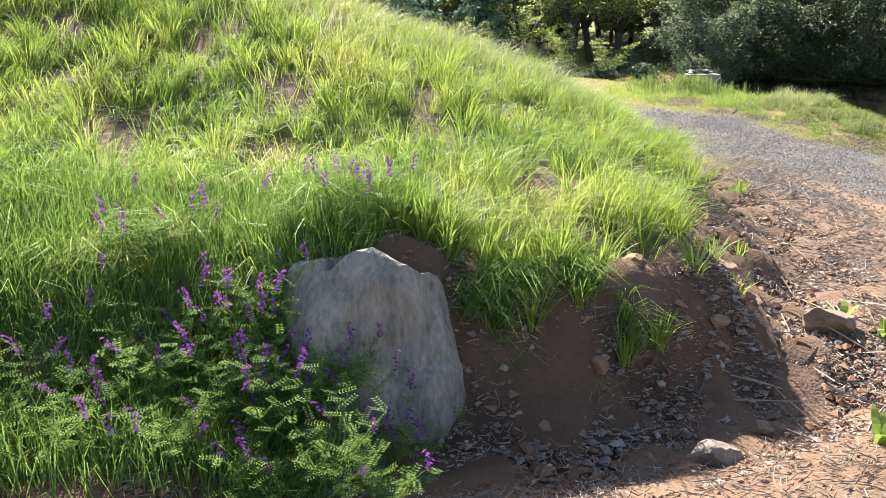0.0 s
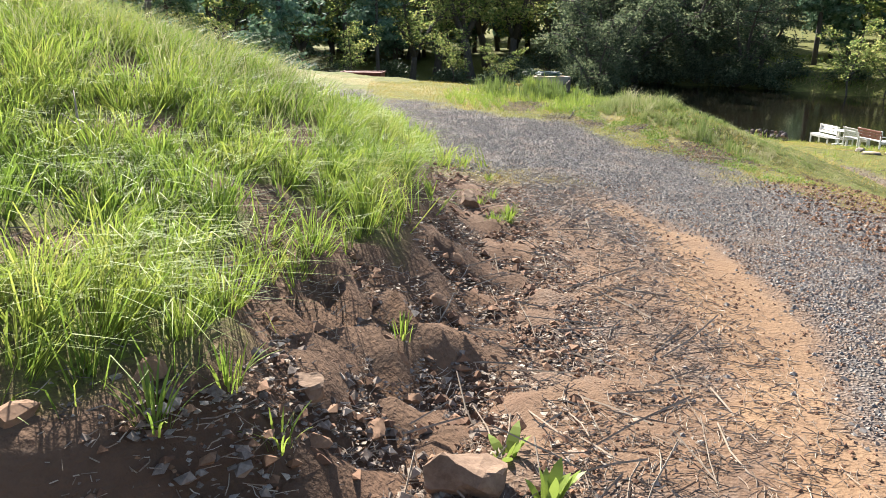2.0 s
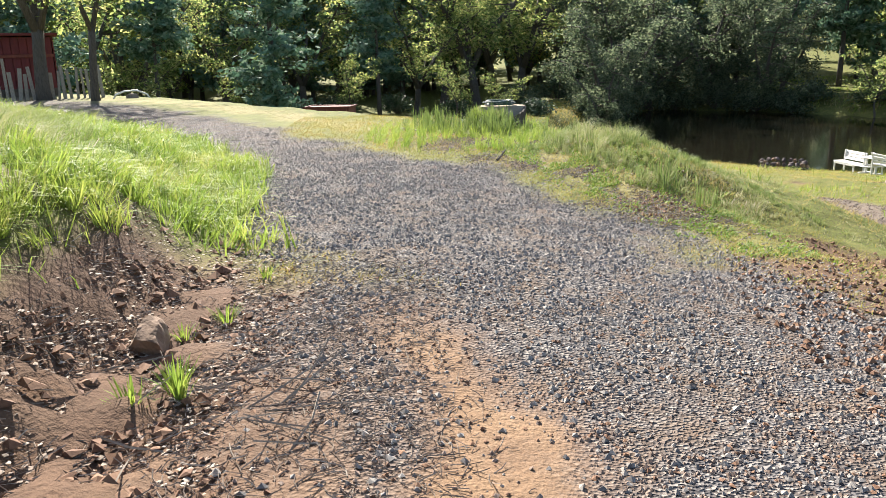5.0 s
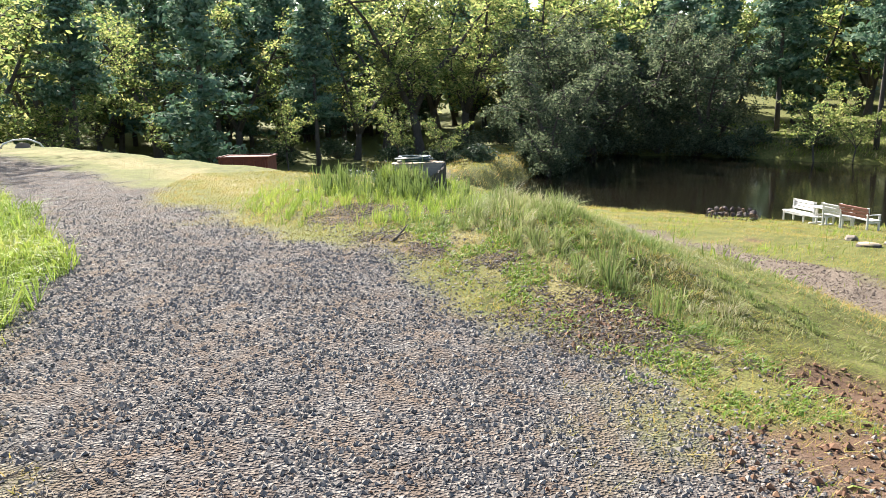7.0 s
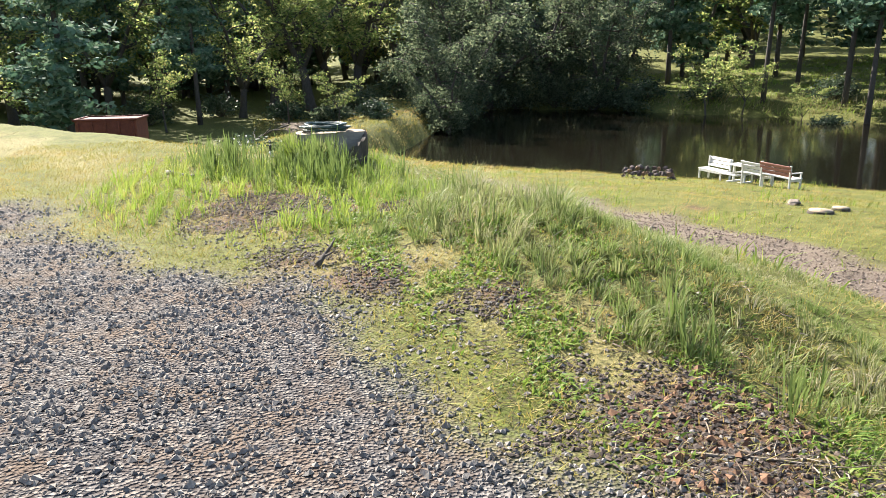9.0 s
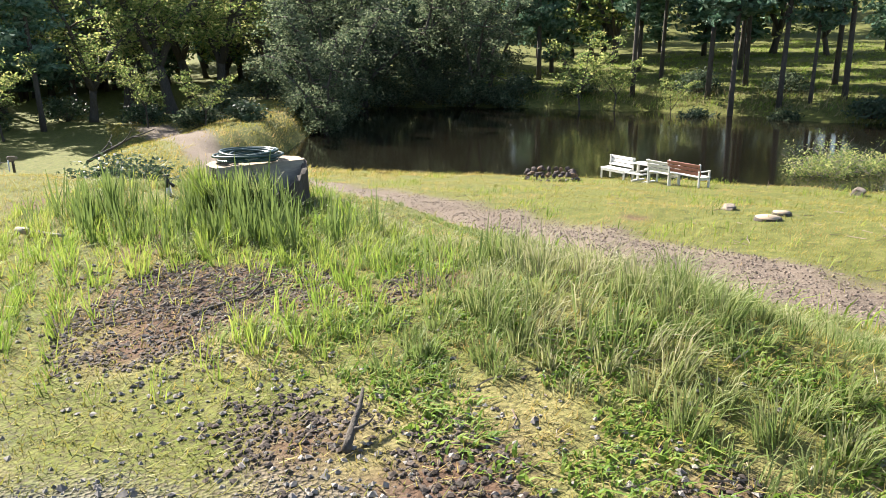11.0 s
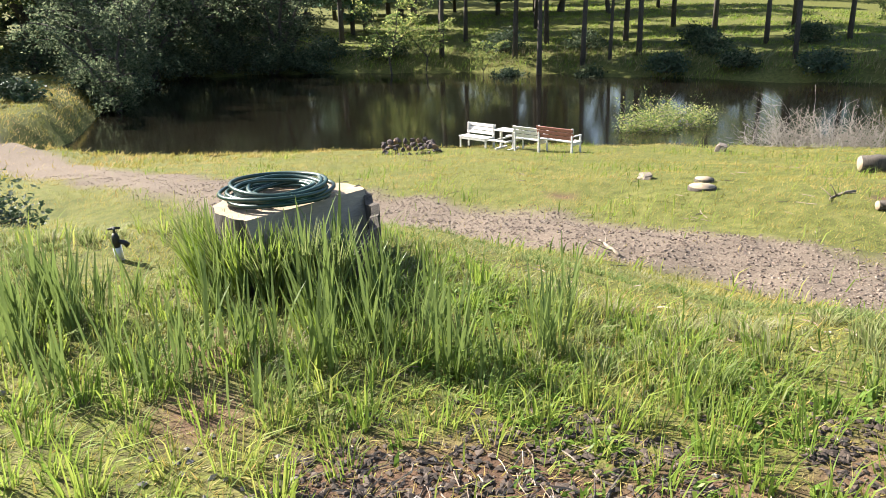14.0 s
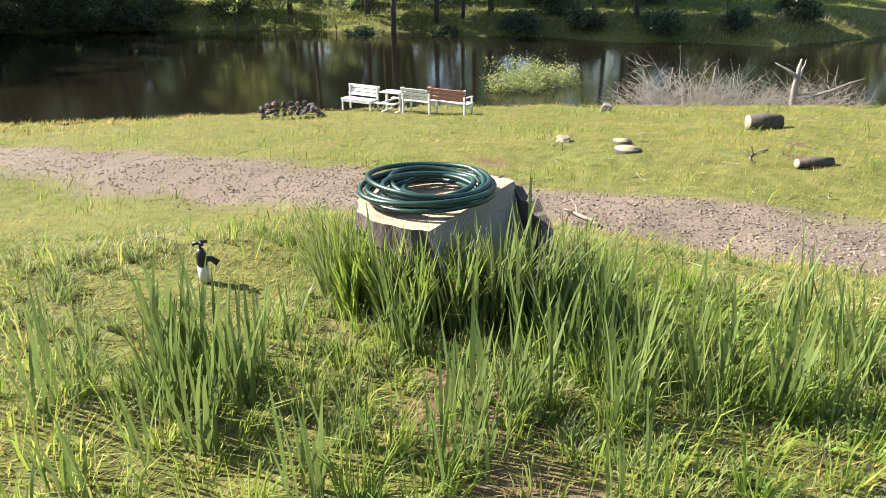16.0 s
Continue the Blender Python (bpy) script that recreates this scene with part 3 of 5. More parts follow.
x, y = scatter(560000, (-6, 14, 36, 58), meadow_keep)
dist = np.hypot(x - 3.5, y - 20)
stuff("meadow_grass", blades("meadow_grass", x, y, R.uniform(0.04, 0.12, len(x)) * (0.8 + 0.5 * clumps(x, y, 1.9, 43)), R.uniform(0.006, 0.012, len(x)) * (0.7 + dist / 22), R.uniform(0.2, 1.1, len(x)), M_MEADOW, 1), "short yellow-green meadow grass sloping to the pond", "grass")
x, y = scatter(44000, (8, 20, 36, 56), lambda x, y: meadow_keep(x, y) * smooth01((clumps(x, y, 5, 47) - 0.5) / 0.2))
stuff("meadow_grass", blades("long_tufts", x, y, R.uniform(0.12, 0.32, len(x)), R.uniform(0.012, 0.024, len(x)), R.uniform(0.2, 0.9, len(x)), M_GRASS), "longer green tufts in the meadow", "grass")
x, y = scatter(50000, (3, 46, 22, 86), lambda x, y: (~in_poly(x, y, POND)) * (1 - zones(x, y)[1]) * (0.3 + 0.7 * clumps(x, y, 2.2, 49)))
stuff("dam_grass", blades("dam_grass", x, y, R.uniform(0.08, 0.28, len(x)), R.uniform(0.03, 0.06, len(x)), R.uniform(0.2, 1.1, len(x)), M_MEADOW, 1), "rough grass on the dam of the pond", "grass")
# reeds and rough grass of the far shore
x, y = scatter(60000, (26, 28, 78, 96), lambda x, y: (~in_poly(x, y, POND)) * smooth01((9 - np.abs(near_line(x, y, POND + POND[:1]))) / 4) * (x + y > 78) * clumps(x, y, 4, 51))
stuff("shore_reeds", blades("shore_reeds", x, y, R.uniform(0.3, 0.9, len(x)), R.uniform(0.04, 0.09, len(x)), R.uniform(0.2, 0.9, len(x)), M_STRAW, 1), "dry reeds and rough grass along the far shore", "reeds")

x, y = scatter(60000, (42, 36, 100, 104), lambda x, y: (~in_poly(x, y, POND)) * (x + y > 100) * smooth01((clumps(x, y, 6, 53) - 0.35) / 0.25))
stuff("hillside_grass", blades("hillside_grass", x, y, R.uniform(0.15, 0.5, len(x)), R.uniform(0.05, 0.11, len(x)), R.uniform(0.2, 0.9, len(x)), M_GRASS, 1), "rough green grass on the wooded slope across the pond", "grass")

# ---- loose stones, clods, chips and twigs ----

def stone_material(name, colours, rough=0.9):
    m, nt, b = material(name, rough)
    geo = nt.nodes.new("ShaderNodeNewGeometry")
    v = coords(nt)
    c = ramp(nt, geo.outputs["Random Per Island"], [(i / (len(colours) - 1), q) for i, q in enumerate(colours)])
    n = noise_at(nt, v, 60, 4)
    nt.links.new(mix(nt, 0.35, c, ramp(nt, n, [(0.3, tuple(q * 0.5 for q in colours[0])), (0.7, colours[-1])])), b.inputs["Base Color"])
    bump(nt, b, n, 0.4, 0.004)
    return m


def pebbles(name, x, y, size, mat, flat=0.6, sink=0.25, cap=False):
    """Angular stones: uneven octahedra."""
    n = len(x)
    base = np.array([(1, 0, 0), (0, 1, 0), (-1, 0, 0), (0, -1, 0), (0.15, 0.1, 1), (-0.1, 0.1, -0.8)], float)
    tri = np.array([(0, 1, 4), (1, 2, 4), (2, 3, 4), (3, 0, 4), (1, 0, 5), (2, 1, 5), (3, 2, 5), (0, 3, 5)])
    if cap:                                  # small stones bedded in the drive: the upper half
        tri = tri[:4]
    v = base[None] * R.uniform(0.75, 1.2, (n, 6, 1)) + R.normal(0, 0.17, (n, 6, 3))
    if cap:
        v[:, :4, 2] -= 0.35
    v[:, :, 2] *= flat
    a = R.uniform(0, 2 * np.pi, n)
    c, s = np.cos(a)[:, None], np.sin(a)[:, None]
    rx, ry = v[:, :, 0] * c - v[:, :, 1] * s, v[:, :, 0] * s + v[:, :, 1] * c
    tilt = R.uniform(-0.3, 0.3, n)[:, None]
    rz = v[:, :, 2] + rx * tilt
    sz = (size / 2)[:, None]
    z = land(x, y)
    out = np.stack([x[:, None] + rx * sz, y[:, None] + ry * sz, z[:, None] + rz * sz + (size * (0.5 - sink) * flat)[:, None]], -1)
    f = (np.arange(n) * 6)[:, None, None] + tri[None]
    return fast_mesh(name, out.reshape(-1, 3), f.reshape(-1, 3), mat)


M_GRAVEL = stone_material("gravel_stone", [(0.07, 0.0644, 0.0644), (0.119, 0.109, 0.108), (0.175, 0.16, 0.151), (0.238, 0.213, 0.193), (0.336, 0.297, 0.252)], 0.9)
M_CLOD = stone_material("earth_clod", [(0.0787, 0.0312, 0.0144), (0.124, 0.0554, 0.0264), (0.175, 0.0858, 0.0432), (0.225, 0.126, 0.0717)])
M_BROWN = stone_material("brown_gravel", [(0.07, 0.044, 0.034), (0.125, 0.085, 0.064), (0.19, 0.14, 0.106), (0.27, 0.22, 0.178)])
x, y = scatter(420000, (-4, 6, 8, 30), lambda x, y: zones(x, y)[0] * (0.35 + 0.65 * smooth01((clumps(x, y, 1.3, 61) - 0.25) / 0.3)) * np.exp(-np.clip(np.hypot(x - 4.5, y - 14) - 5, 0, 20) / 3.2))
earthy = R.uniform(0, 1, len(x)) < 0.75 * smooth01((14.6 - y + 1.5 * wave(x, y, 2.1, 67)) / 3.5) * (0.5 + 0.5 * clumps(x, y, 1.6, 69))
stuff("gravel", pebbles("brown_chips", x[earthy], y[earthy], R.uniform(0.010, 0.030, earthy.sum()), stone_material("red_brown_chips", [(0.0938, 0.0562, 0.04), (0.15, 0.0975, 0.07), (0.213, 0.147, 0.11), (0.294, 0.219, 0.169)]), cap=True), "small red-brown stone chips on the worn drive", "gravel")
x, y = x[~earthy], y[~earthy]
stuff("gravel", pebbles("gravel", x, y, 0.009 + 0.036 * R.uniform(0, 1, len(x)) ** 2.2, M_GRAVEL, cap=True), "grey crushed stone spread on the drive", "gravel")
x, y = scatter(76000, (-4, 5, 6, 17), lambda x, y: np.minimum(1, zones(x, y)[2] * 1.6) * np.maximum(hollow(x, y), 0.25 + 0.75 * smooth01((0.9 - np.abs(near_line(x, y, FOOT) + 0.2)) / 0.5)) * smooth01((0.7 + 3 * hollow(x, y) - near_line(x, y, FOOT)) / 0.4) * smooth01((clumps(x, y, 0.9, 63) - 0.2) / 0.3))
near = np.maximum(smooth01((0.8 - np.abs(near_line(x, y, FOOT) + 0.1)) / 0.6), np.minimum(1, 1.6 * hollow(x, y)))
stuff("clods", pebbles("clods", x, y, R.uniform(0.010, 0.034, len(x)) + near * R.uniform(0, 1, len(x)) ** 6 * 0.08, M_CLOD, 0.55), "crumbled red earth clods below the cut bank", "earth")
x, y = scatter(5000, (5.8, 10.5, 9.6, 18), lambda x, y: zones(x, y)[2] * 1.5)
stuff("clods", pebbles("verge_clods", x, y, R.uniform(0.02, 0.06, len(x)), M_CLOD, 0.75), "heap of dark red earth beside the drive", "earth")
x, y = scatter(44000, (2, 13, 8, 23), lambda x, y: 0.5 * smooth01((3.9 - np.abs(near_line(x, y, GRAVEL))) / 1.6) * smooth01((np.abs(near_line(x, y, GRAVEL)) - 1.6) / 0.5) * smooth01((x - 3) / 1) * clumps(x, y, 0.7, 65))
stuff("stray_gravel", pebbles("stray_gravel", x, y, R.uniform(0.015, 0.04, len(x)), M_GRAVEL), "stray stones in the thin turf of the verge", "gravel")
MULCH = [(4.25, 21.9, 0.85), (6.15, 17.25, 0.8), (4.95, 19.35, 0.5), (5.43, 21.3, 0.4), (4.47, 19.96, 0.45), (5.6, 18.8, 0.4), (3.9, 21.2, 0.45), (4.9, 21.6, 0.5)]


def mulched(x, y):
    edge = 0.28 * wave(x, y, 0.8, 73) + 0.14 * wave(x, y, 0.31, 74)
    return np.max([smooth01((r + edge - np.hypot(x - a, y - b)) / 0.35) for a, b, r in MULCH], 0)


x, y = scatter(60000, (3.0, 16.2, 7.2, 24), mulched)
stuff("mulch", pebbles("mulch", x, y, R.uniform(0.012, 0.040, len(x)), stone_material("dark_mulch", [(0.014, 0.010, 0.008), (0.032, 0.021, 0.016), (0.06, 0.04, 0.03), (0.13, 0.096, 0.074)]), 0.42, 0.1), "dark bark mulch over bare soil", "mulch")
x, y = scatter(120000, (6, 14, 22, 46), lambda x, y: zones(x, y)[1] * 0.7 * np.exp(-np.clip(np.hypot(x - 12, y - 26) - 6, 0, 40) / 9))
stuff("lower_gravel", pebbles("lower_gravel", x, y, R.uniform(0.02, 0.06, len(x)), M_BROWN), "brown gravel of the lower track", "gravel")


def sticks(name, x, y, length, width, mat, tilt=0.3):
    """Thin three-sided twigs lying on the ground."""
    n = len(x)
    a, e = R.uniform(0, 2 * np.pi, n), R.normal(0, tilt, n)
    d = np.stack([np.cos(a) * np.cos(e), np.sin(a) * np.cos(e), np.sin(e)], -1) * (length / 2)[:, None]
    s = np.stack([-np.sin(a), np.cos(a), np.zeros(n)], -1) * (width / 2)[:, None]
    u = np.zeros((n, 3))
    u[:, 2] = width * 0.8
    p = np.stack([x, y, land(x, y) + np.abs(d[:, 2]) * 0.7 + 0.004], -1)
    bend = s * R.uniform(-6, 6, n)[:, None]
    rings = [p - d, p + bend, p + d * R.uniform(0.8, 1.1, n)[:, None]]
    v = np.stack([q for r in rings for q in (r - s, r + s, r + u)], 1).reshape(-1, 3)
    o = (np.arange(n) * 9)[:, None]
    fs = []
    for k in (0, 3):
        for i in range(3):
            j = (i + 1) % 3
            fs += [[k + i, k + j, k + 3 + j], [k + i, k + 3 + j, k + 3 + i]]
    f = np.concatenate([o + np.array([q]) for q in fs], 1).reshape(-1, 3)
    return fast_mesh(name, v, f, mat)


M_CHIP = stone_material("wood_litter", [(0.0691, 0.0461, 0.0307), (0.154, 0.0998, 0.0691), (0.261, 0.192, 0.138), (0.399, 0.338, 0.276)])
x, y = scatter(56000, (-2, 5, 5, 16), lambda x, y: np.maximum(hollow(x, y), smooth01((1.35 - np.abs(near_line(x, y, FOOT) + 0.6)) / 0.6)) * smooth01((15.5 - y) / 2))
stuff("twig_litter", sticks("twig_litter", x, y, R.uniform(0.02, 0.11, len(x)), R.uniform(0.002, 0.005, len(x)), M_CHIP, 0.25), "broken twigs and wood chips strewn on the earth", "twigs")
x, y = scatter(260, (1.0, 7.0, 3.2, 12.5), lambda x, y: smooth01((0.9 - np.abs(near_line(x, y, FOOT) + 0.55)) / 0.5))
stuff("twig_litter", sticks("long_twigs", x, y, R.uniform(0.2, 0.6, len(x)), R.uniform(0.004, 0.010, len(x)), M_TWIG, 0.2), "grey dead twigs on the bare earth", "twigs")
x, y = scatter(9000, (3.0, 16.3, 7.5, 24), lambda x, y: np.maximum(smooth01((0.8 - np.hypot(x - 4.25, y - 21.9)) / 0.5), np.maximum(smooth01((1.0 - np.hypot(x - 6.6, y - 16.4)) / 0.5), 0.08 * (np.abs(near_line(x, y, EDGE)) < 1.2))))
stuff("twig_litter", sticks("verge_litter", x, y, R.uniform(0.03, 0.14, len(x)), R.uniform(0.003, 0.008, len(x)), M_CHIP, 0.25), "dark wood mulch and twigs on the verge", "twigs")
x, y = scatter(20000, (-2, 6, 3, 15), lambda x, y: smooth01((0.8 - np.abs(near_line(x, y, FOOT) + 0.15)) / 0.4))
stuff("leaf_litter", pebbles("leaf_litter", x, y, R.uniform(0.015, 0.04, len(x)), M_CHIP, 0.15, 0.0), "curled dead leaves scattered on the cut", "leaves")
x, y = scatter(9000, (-0.6, 6.4, 1.9, 9.6), lambda x, y: smooth01((0.55 - np.abs(near_line(x, y, FOOT) - 0.1)) / 0.3) * (0.3 + 0.7 * clumps(x, y, 0.5, 77)))
stuff("clods", pebbles("cut_rubble", x, y, 0.012 + 0.06 * R.uniform(0, 1, len(x)) ** 4, stone_material("cut_rubble", [(0.07, 0.045, 0.033), (0.125, 0.085, 0.065), (0.19, 0.145, 0.115), (0.3, 0.26, 0.22)]), 0.7), "grey-brown rubble in the face of the cut", "earth")
x, y = scatter(2500, (-5, 8, 1.5, 16), lambda x, y: smooth01((near_line(x, y, FOOT) - 0.5) / 0.4) * smooth01((0.42 - clumps(x, y, 1.25, 11)) / 0.1))
stuff("twig_litter", sticks("bank_straw", x, y, R.uniform(0.06, 0.3, len(x)), R.uniform(0.003, 0.007, len(x)), M_CHIP, 0.15), "flattened grey straw in gaps of the grass", "straw")
x, y = scatter(3500, (9, 18, 34, 46), lambda x, y: meadow_keep(x, y) * smooth01((clumps(x, y, 2.2, 71) - 0.55) / 0.15))
stuff("twig_litter", sticks("meadow_litter", x, y, R.uniform(0.1, 0.4, len(x)), R.uniform(0.006, 0.016, len(x)), M_TWIG, 0.1), "scattered sticks and bark in the meadow", "twigs")


# ---- trees ----
def limb_path(rng, start, direction, length, n=5, wander=0.25, droop=0.0):
    p, d, pts = Vector(start), Vector(direction).normalized(), [Vector(start)]
    for i in range(n):
        d = (d + Vector((rng.gauss(0, wander), rng.gauss(0, wander), rng.gauss(0, wander * 0.6) - droop))).normalized()
        p = p + d * (length / n)
        pts.append(p.copy())
    return pts


def leaf_cloud(centres, per, spread, size, rng, flat=1.0, hang=0.0):
    """Single leaves, four-cornered, round each centre."""
    c = np.repeat(np.array(centres, float), per, 0)
    n = len(c)
    off = rng.normal(0, 1, (n, 3)) * spread
    off[:, 2] *= flat
    off[:, 2] -= np.abs(rng.normal(0, hang, n)) if hang else 0
    p = c + off
    a = rng.normal(0, 1, (n, 3))
    a[:, 2] = a[:, 2] * 0.6 - hang * 0.6
    a /= np.linalg.norm(a, axis=1)[:, None]
    b = np.cross(a, rng.normal(0, 1, (n, 3)))
    b /= np.linalg.norm(b, axis=1)[:, None]
    s = (size * rng.uniform(0.6, 1.3, n))[:, None]
    v = np.stack([p - a * s, p + b * s * 0.45, p + a * s, p - b * s * 0.45], 1).reshape(-1, 3)
    return v, np.arange(4 * n).reshape(n, 4)


def make_tree(name, label, kind, seed, tall, leaves, mat, leaf_size, trunk_r, bare=0.25, group="woodland trees"):
    rng, nrng = random.Random(seed), np.random.default_rng(seed)
    tree = tagged(empty(name, 0, 0, 0), label, "tree", group)
    limbs, tips = [], []
    if kind == "pine":
        lean = (rng.gauss(0, 0.02), rng.gauss(0, 0.02))
        pts = [(lean[0] * z * tall, lean[1] * z * tall, z * tall - 0.4 * (z == 0)) for z in (0, 0.15, 0.35, 0.6, 0.85, 1)]
        limbs.append(tube(pts, [trunk_r * q for q in (1.25, 1, 0.85, 0.6, 0.25, 0.05)], 8, rng, 0.06))
        z = tall * bare
        while z < tall * 0.98:
            t = (z - tall * bare) / (tall * (1 - bare))
            reach = tall * 0.21 * (1 - t) ** 0.8 * (0.55 + 0.45 * min(1, t * 5)) + 0.25
            for k in range(rng.randint(3, 5)):
                w, L = rng.uniform(0, 6.28), reach * rng.uniform(0.6, 1.1)
                path = limb_path(rng, (lean[0] * z, lean[1] * z, z), (math.cos(w), math.sin(w), rng.uniform(-0.15, 0.3)), L, 3, 0.08, -0.02)
                limbs.append(tube(path, [trunk_r * 0.16, trunk_r * 0.12, trunk_r * 0.08, 0.01], 4))
                for q in range(1, 5):
                    f = q / 4
                    i = min(2, int(f * 3))
                    tips.append(tuple(path[i].lerp(path[i + 1], f * 3 - i)))
            z += tall * 0.035 * rng.uniform(0.7, 1.3)
        v, f = leaf_cloud(tips, max(3, leaves // len(tips)), tall * 0.016 + 0.1, leaf_size, nrng, 0.45)
    else:
        forks = rng.randint(2, 3) if kind == "oak" else rng.randint(3, 5)
        h0 = tall * (bare if kind == "oak" else 0.10)
        base = limb_path(rng, (0, 0, -0.4), (rng.gauss(0, 0.07), rng.gauss(0, 0.07), 1), h0 + 0.4, 4, 0.05)
        limbs.append(tube(base, [trunk_r * q for q in (1.5, 1.15, 1, 0.95, 0.9)], 9, rng, 0.08))
        for k in range(forks):
            w = 6.28 * k / forks + rng.uniform(-0.5, 0.5)
            d = (math.cos(w) * 0.45, math.sin(w) * 0.45, 1.0)
            main = limb_path(rng, base[-1] - Vector((0, 0, 0.2)), d, tall * 0.86, 6, 0.14)
            limbs.append(tube(main, [trunk_r * 0.72 * (1 - i / 7.5) for i in range(7)], 7, rng, 0.06))
            for i in range(1, 7):
                for j in range(rng.randint(2, 3)):
                    w2 = rng.uniform(0, 6.28)
                    L = tall * rng.uniform(0.14, 0.32) * (1.15 - i * 0.09)
                    br = limb_path(rng, main[i], (math.cos(w2), math.sin(w2), rng.uniform(-0.1, 0.6)), L, 4, 0.22, 0.1 if kind == "willow" else 0.0)
                    limbs.append(tube(br, [trunk_r * q for q in (0.25, 0.2, 0.14, 0.09, 0.03)], 5))
                    for m in range(1, 5):
                        for s in range(2):
                            tw = limb_path(rng, br[m], (rng.gauss(0, 1), rng.gauss(0, 1), rng.uniform(-0.4, 0.7)), L * 0.35, 2, 0.3, 0.25 if kind == "willow" else 0.0)
                            tips.append(tuple(tw[-1]))
                            tips.append(tuple(tw[1]))
        per = max(3, leaves // len(tips))
        v, f = leaf_cloud(tips, per, tall * 0.016 + 0.04, leaf_size, nrng, 0.75, 0.45 if kind == "willow" else 0.0)
    part("trunk", join_bm(limbs), M_BARK, tree)
    part_mesh("crown", fast_mesh("crown", v, f, mat), tree)
    return tree


OAKS = [make_tree("oak_tree", "tall oak with dark limbs and fresh yellow-green leaves", "oak", 11 + i, 17, 7000, M_OAK, 0.19, 0.42, 0.22) for i in range(3)]
PINES = [make_tree("pine_tree", "dark green pine with tiers of drooping branches", "pine", 31 + i, 20, 7500, M_PINE, 0.30, 0.24, (0.08, 0.28, 0.42)[i]) for i in range(3)]
WILLOWS = [make_tree("willow_tree", "spreading grey-green willow leaning over the pond", "willow", 51 + i, 13, 9500, M_WILLOW, 0.16, 0.30) for i in range(2)]
FAR_OAK = make_tree("oak_tree", "oak of the far woods with thin spring leaves", "oak", 71, 16, 2600, M_OAK, 0.36, 0.35, 0.16)
FAR_PINE = make_tree("pine_tree", "tall dark pine of the far woods", "pine", 72, 22, 2600, M_PINE, 0.55, 0.26, 0.1)
SAPLING = make_tree("young_tree", "slender young tree with pale new leaves", "oak", 73, 7, 1500, M_OAK, 0.14, 0.09, 0.35, "saplings")
TALL_PINE = make_tree("pine_tree", "tall pine with a bare straight trunk on the hillside", "pine", 74, 24, 4000, M_PINE, 0.40, 0.21, 0.36)
used = set()


def plant(tree, x, y, scale=1.0, turn=None, rng=random.Random(5)):
    turn = rng.uniform(0, 360) if turn is None else turn
    m = pose(x, y, height(x, y) - 0.05, 0, 0, turn) @ Matrix.Scale(scale, 4)
    if tree.name not in used:
        used.add(tree.name)
        tree.matrix_basis = m
        return tree
    c = copy_thing(tree, pose(x, y, height(x, y) - 0.05, 0, 0, turn))
    c.scale = (scale, scale, scale)
    return c


for k, (x, y, s) in enumerate([(8.9, 93, 1.2), (5.0, 97, 1.0), (14, 98, 1.1), (-17, 86, 0.95), (-25, 80, 0.9), (-10, 90, 0.85), (2, 88, 0.75), (-33, 78, 1.0), (20, 103, 1.1), (12, 106, 1.15), (28, 108, 1.0), (-21, 72, 0.7)]):
    plant(OAKS[k % 3], x, y, s)
for k, (x, y, s) in enumerate([(-9, 71, 0.95), (-1.4, 82.4, 0.85), (-17.5, 68, 0.75), (-22, 60, 0.95), (-13, 95, 1.2), (-6, 100, 1.25), (0, 106, 1.2), (-29, 66, 1.1), (7, 112, 1.2), (-20, 98, 1.2), (62, 92, 1.1), (70, 84, 1.1), (-36, 62, 1.2), (50, 95, 1.1), (-27, 92, 1.2)]):
    plant(PINES[k % 3], x, y, s)
for k, (x, y, s) in enumerate([(18.4, 73.5, 0.66), (20.5, 80.5, 0.95), (22.5, 88.5, 1.1), (28, 93.5, 1.15), (34, 92.5, 1.1), (39, 88.5, 0.95), (25, 98, 1.2), (36, 98, 1.15), (42.5, 93, 0.9)]):
    plant(WILLOWS[k % 2], x, y, s)
for x, y, s in [(52.4, 66.9, 1.0), (55.5, 64.6, 1.0), (59.8, 61.8, 1.05), (54, 71.5, 1.1), (57.5, 63.2, 0.7), (63.5, 49.6, 0.9), (61, 74, 1.1), (66, 68, 1.1), (72, 62, 1.1), (50.5, 78, 1.0), (69, 55, 1.0), (77, 70, 1.1), (58, 83, 1.0), (74, 50, 1.0), (80, 58, 1.1)]:
    plant(TALL_PINE, x, y, s)
for x, y, s in [(45.0, 78.6, 1.0), (47.5, 76.8, 0.7), (66, 43, 0.6), (-3.5, 77, 0.8), (-12, 74, 0.9), (6, 80, 0.7), (-18, 63, 0.9), (9.5, 72, 0.5), (49, 70.5, 0.5)]:
    plant(SAPLING, x, y, s)
wr = random.Random(99)
spots = 0
while spots < 225:
    a, r = radians(wr.uniform(-58, 96)), wr.uniform(96, 190)
    x, y = 4 + math.sin(a) * r, 16 + math.cos(a) * r
    if in_poly(np.array([x]), np.array([y]), POND)[0] or (a > 0.95 and r < 120):
        continue
    plant(FAR_OAK if wr.random() < 0.5 else FAR_PINE, x, y, wr.uniform(0.8, 1.3), wr.uniform(0, 360))
    spots += 1
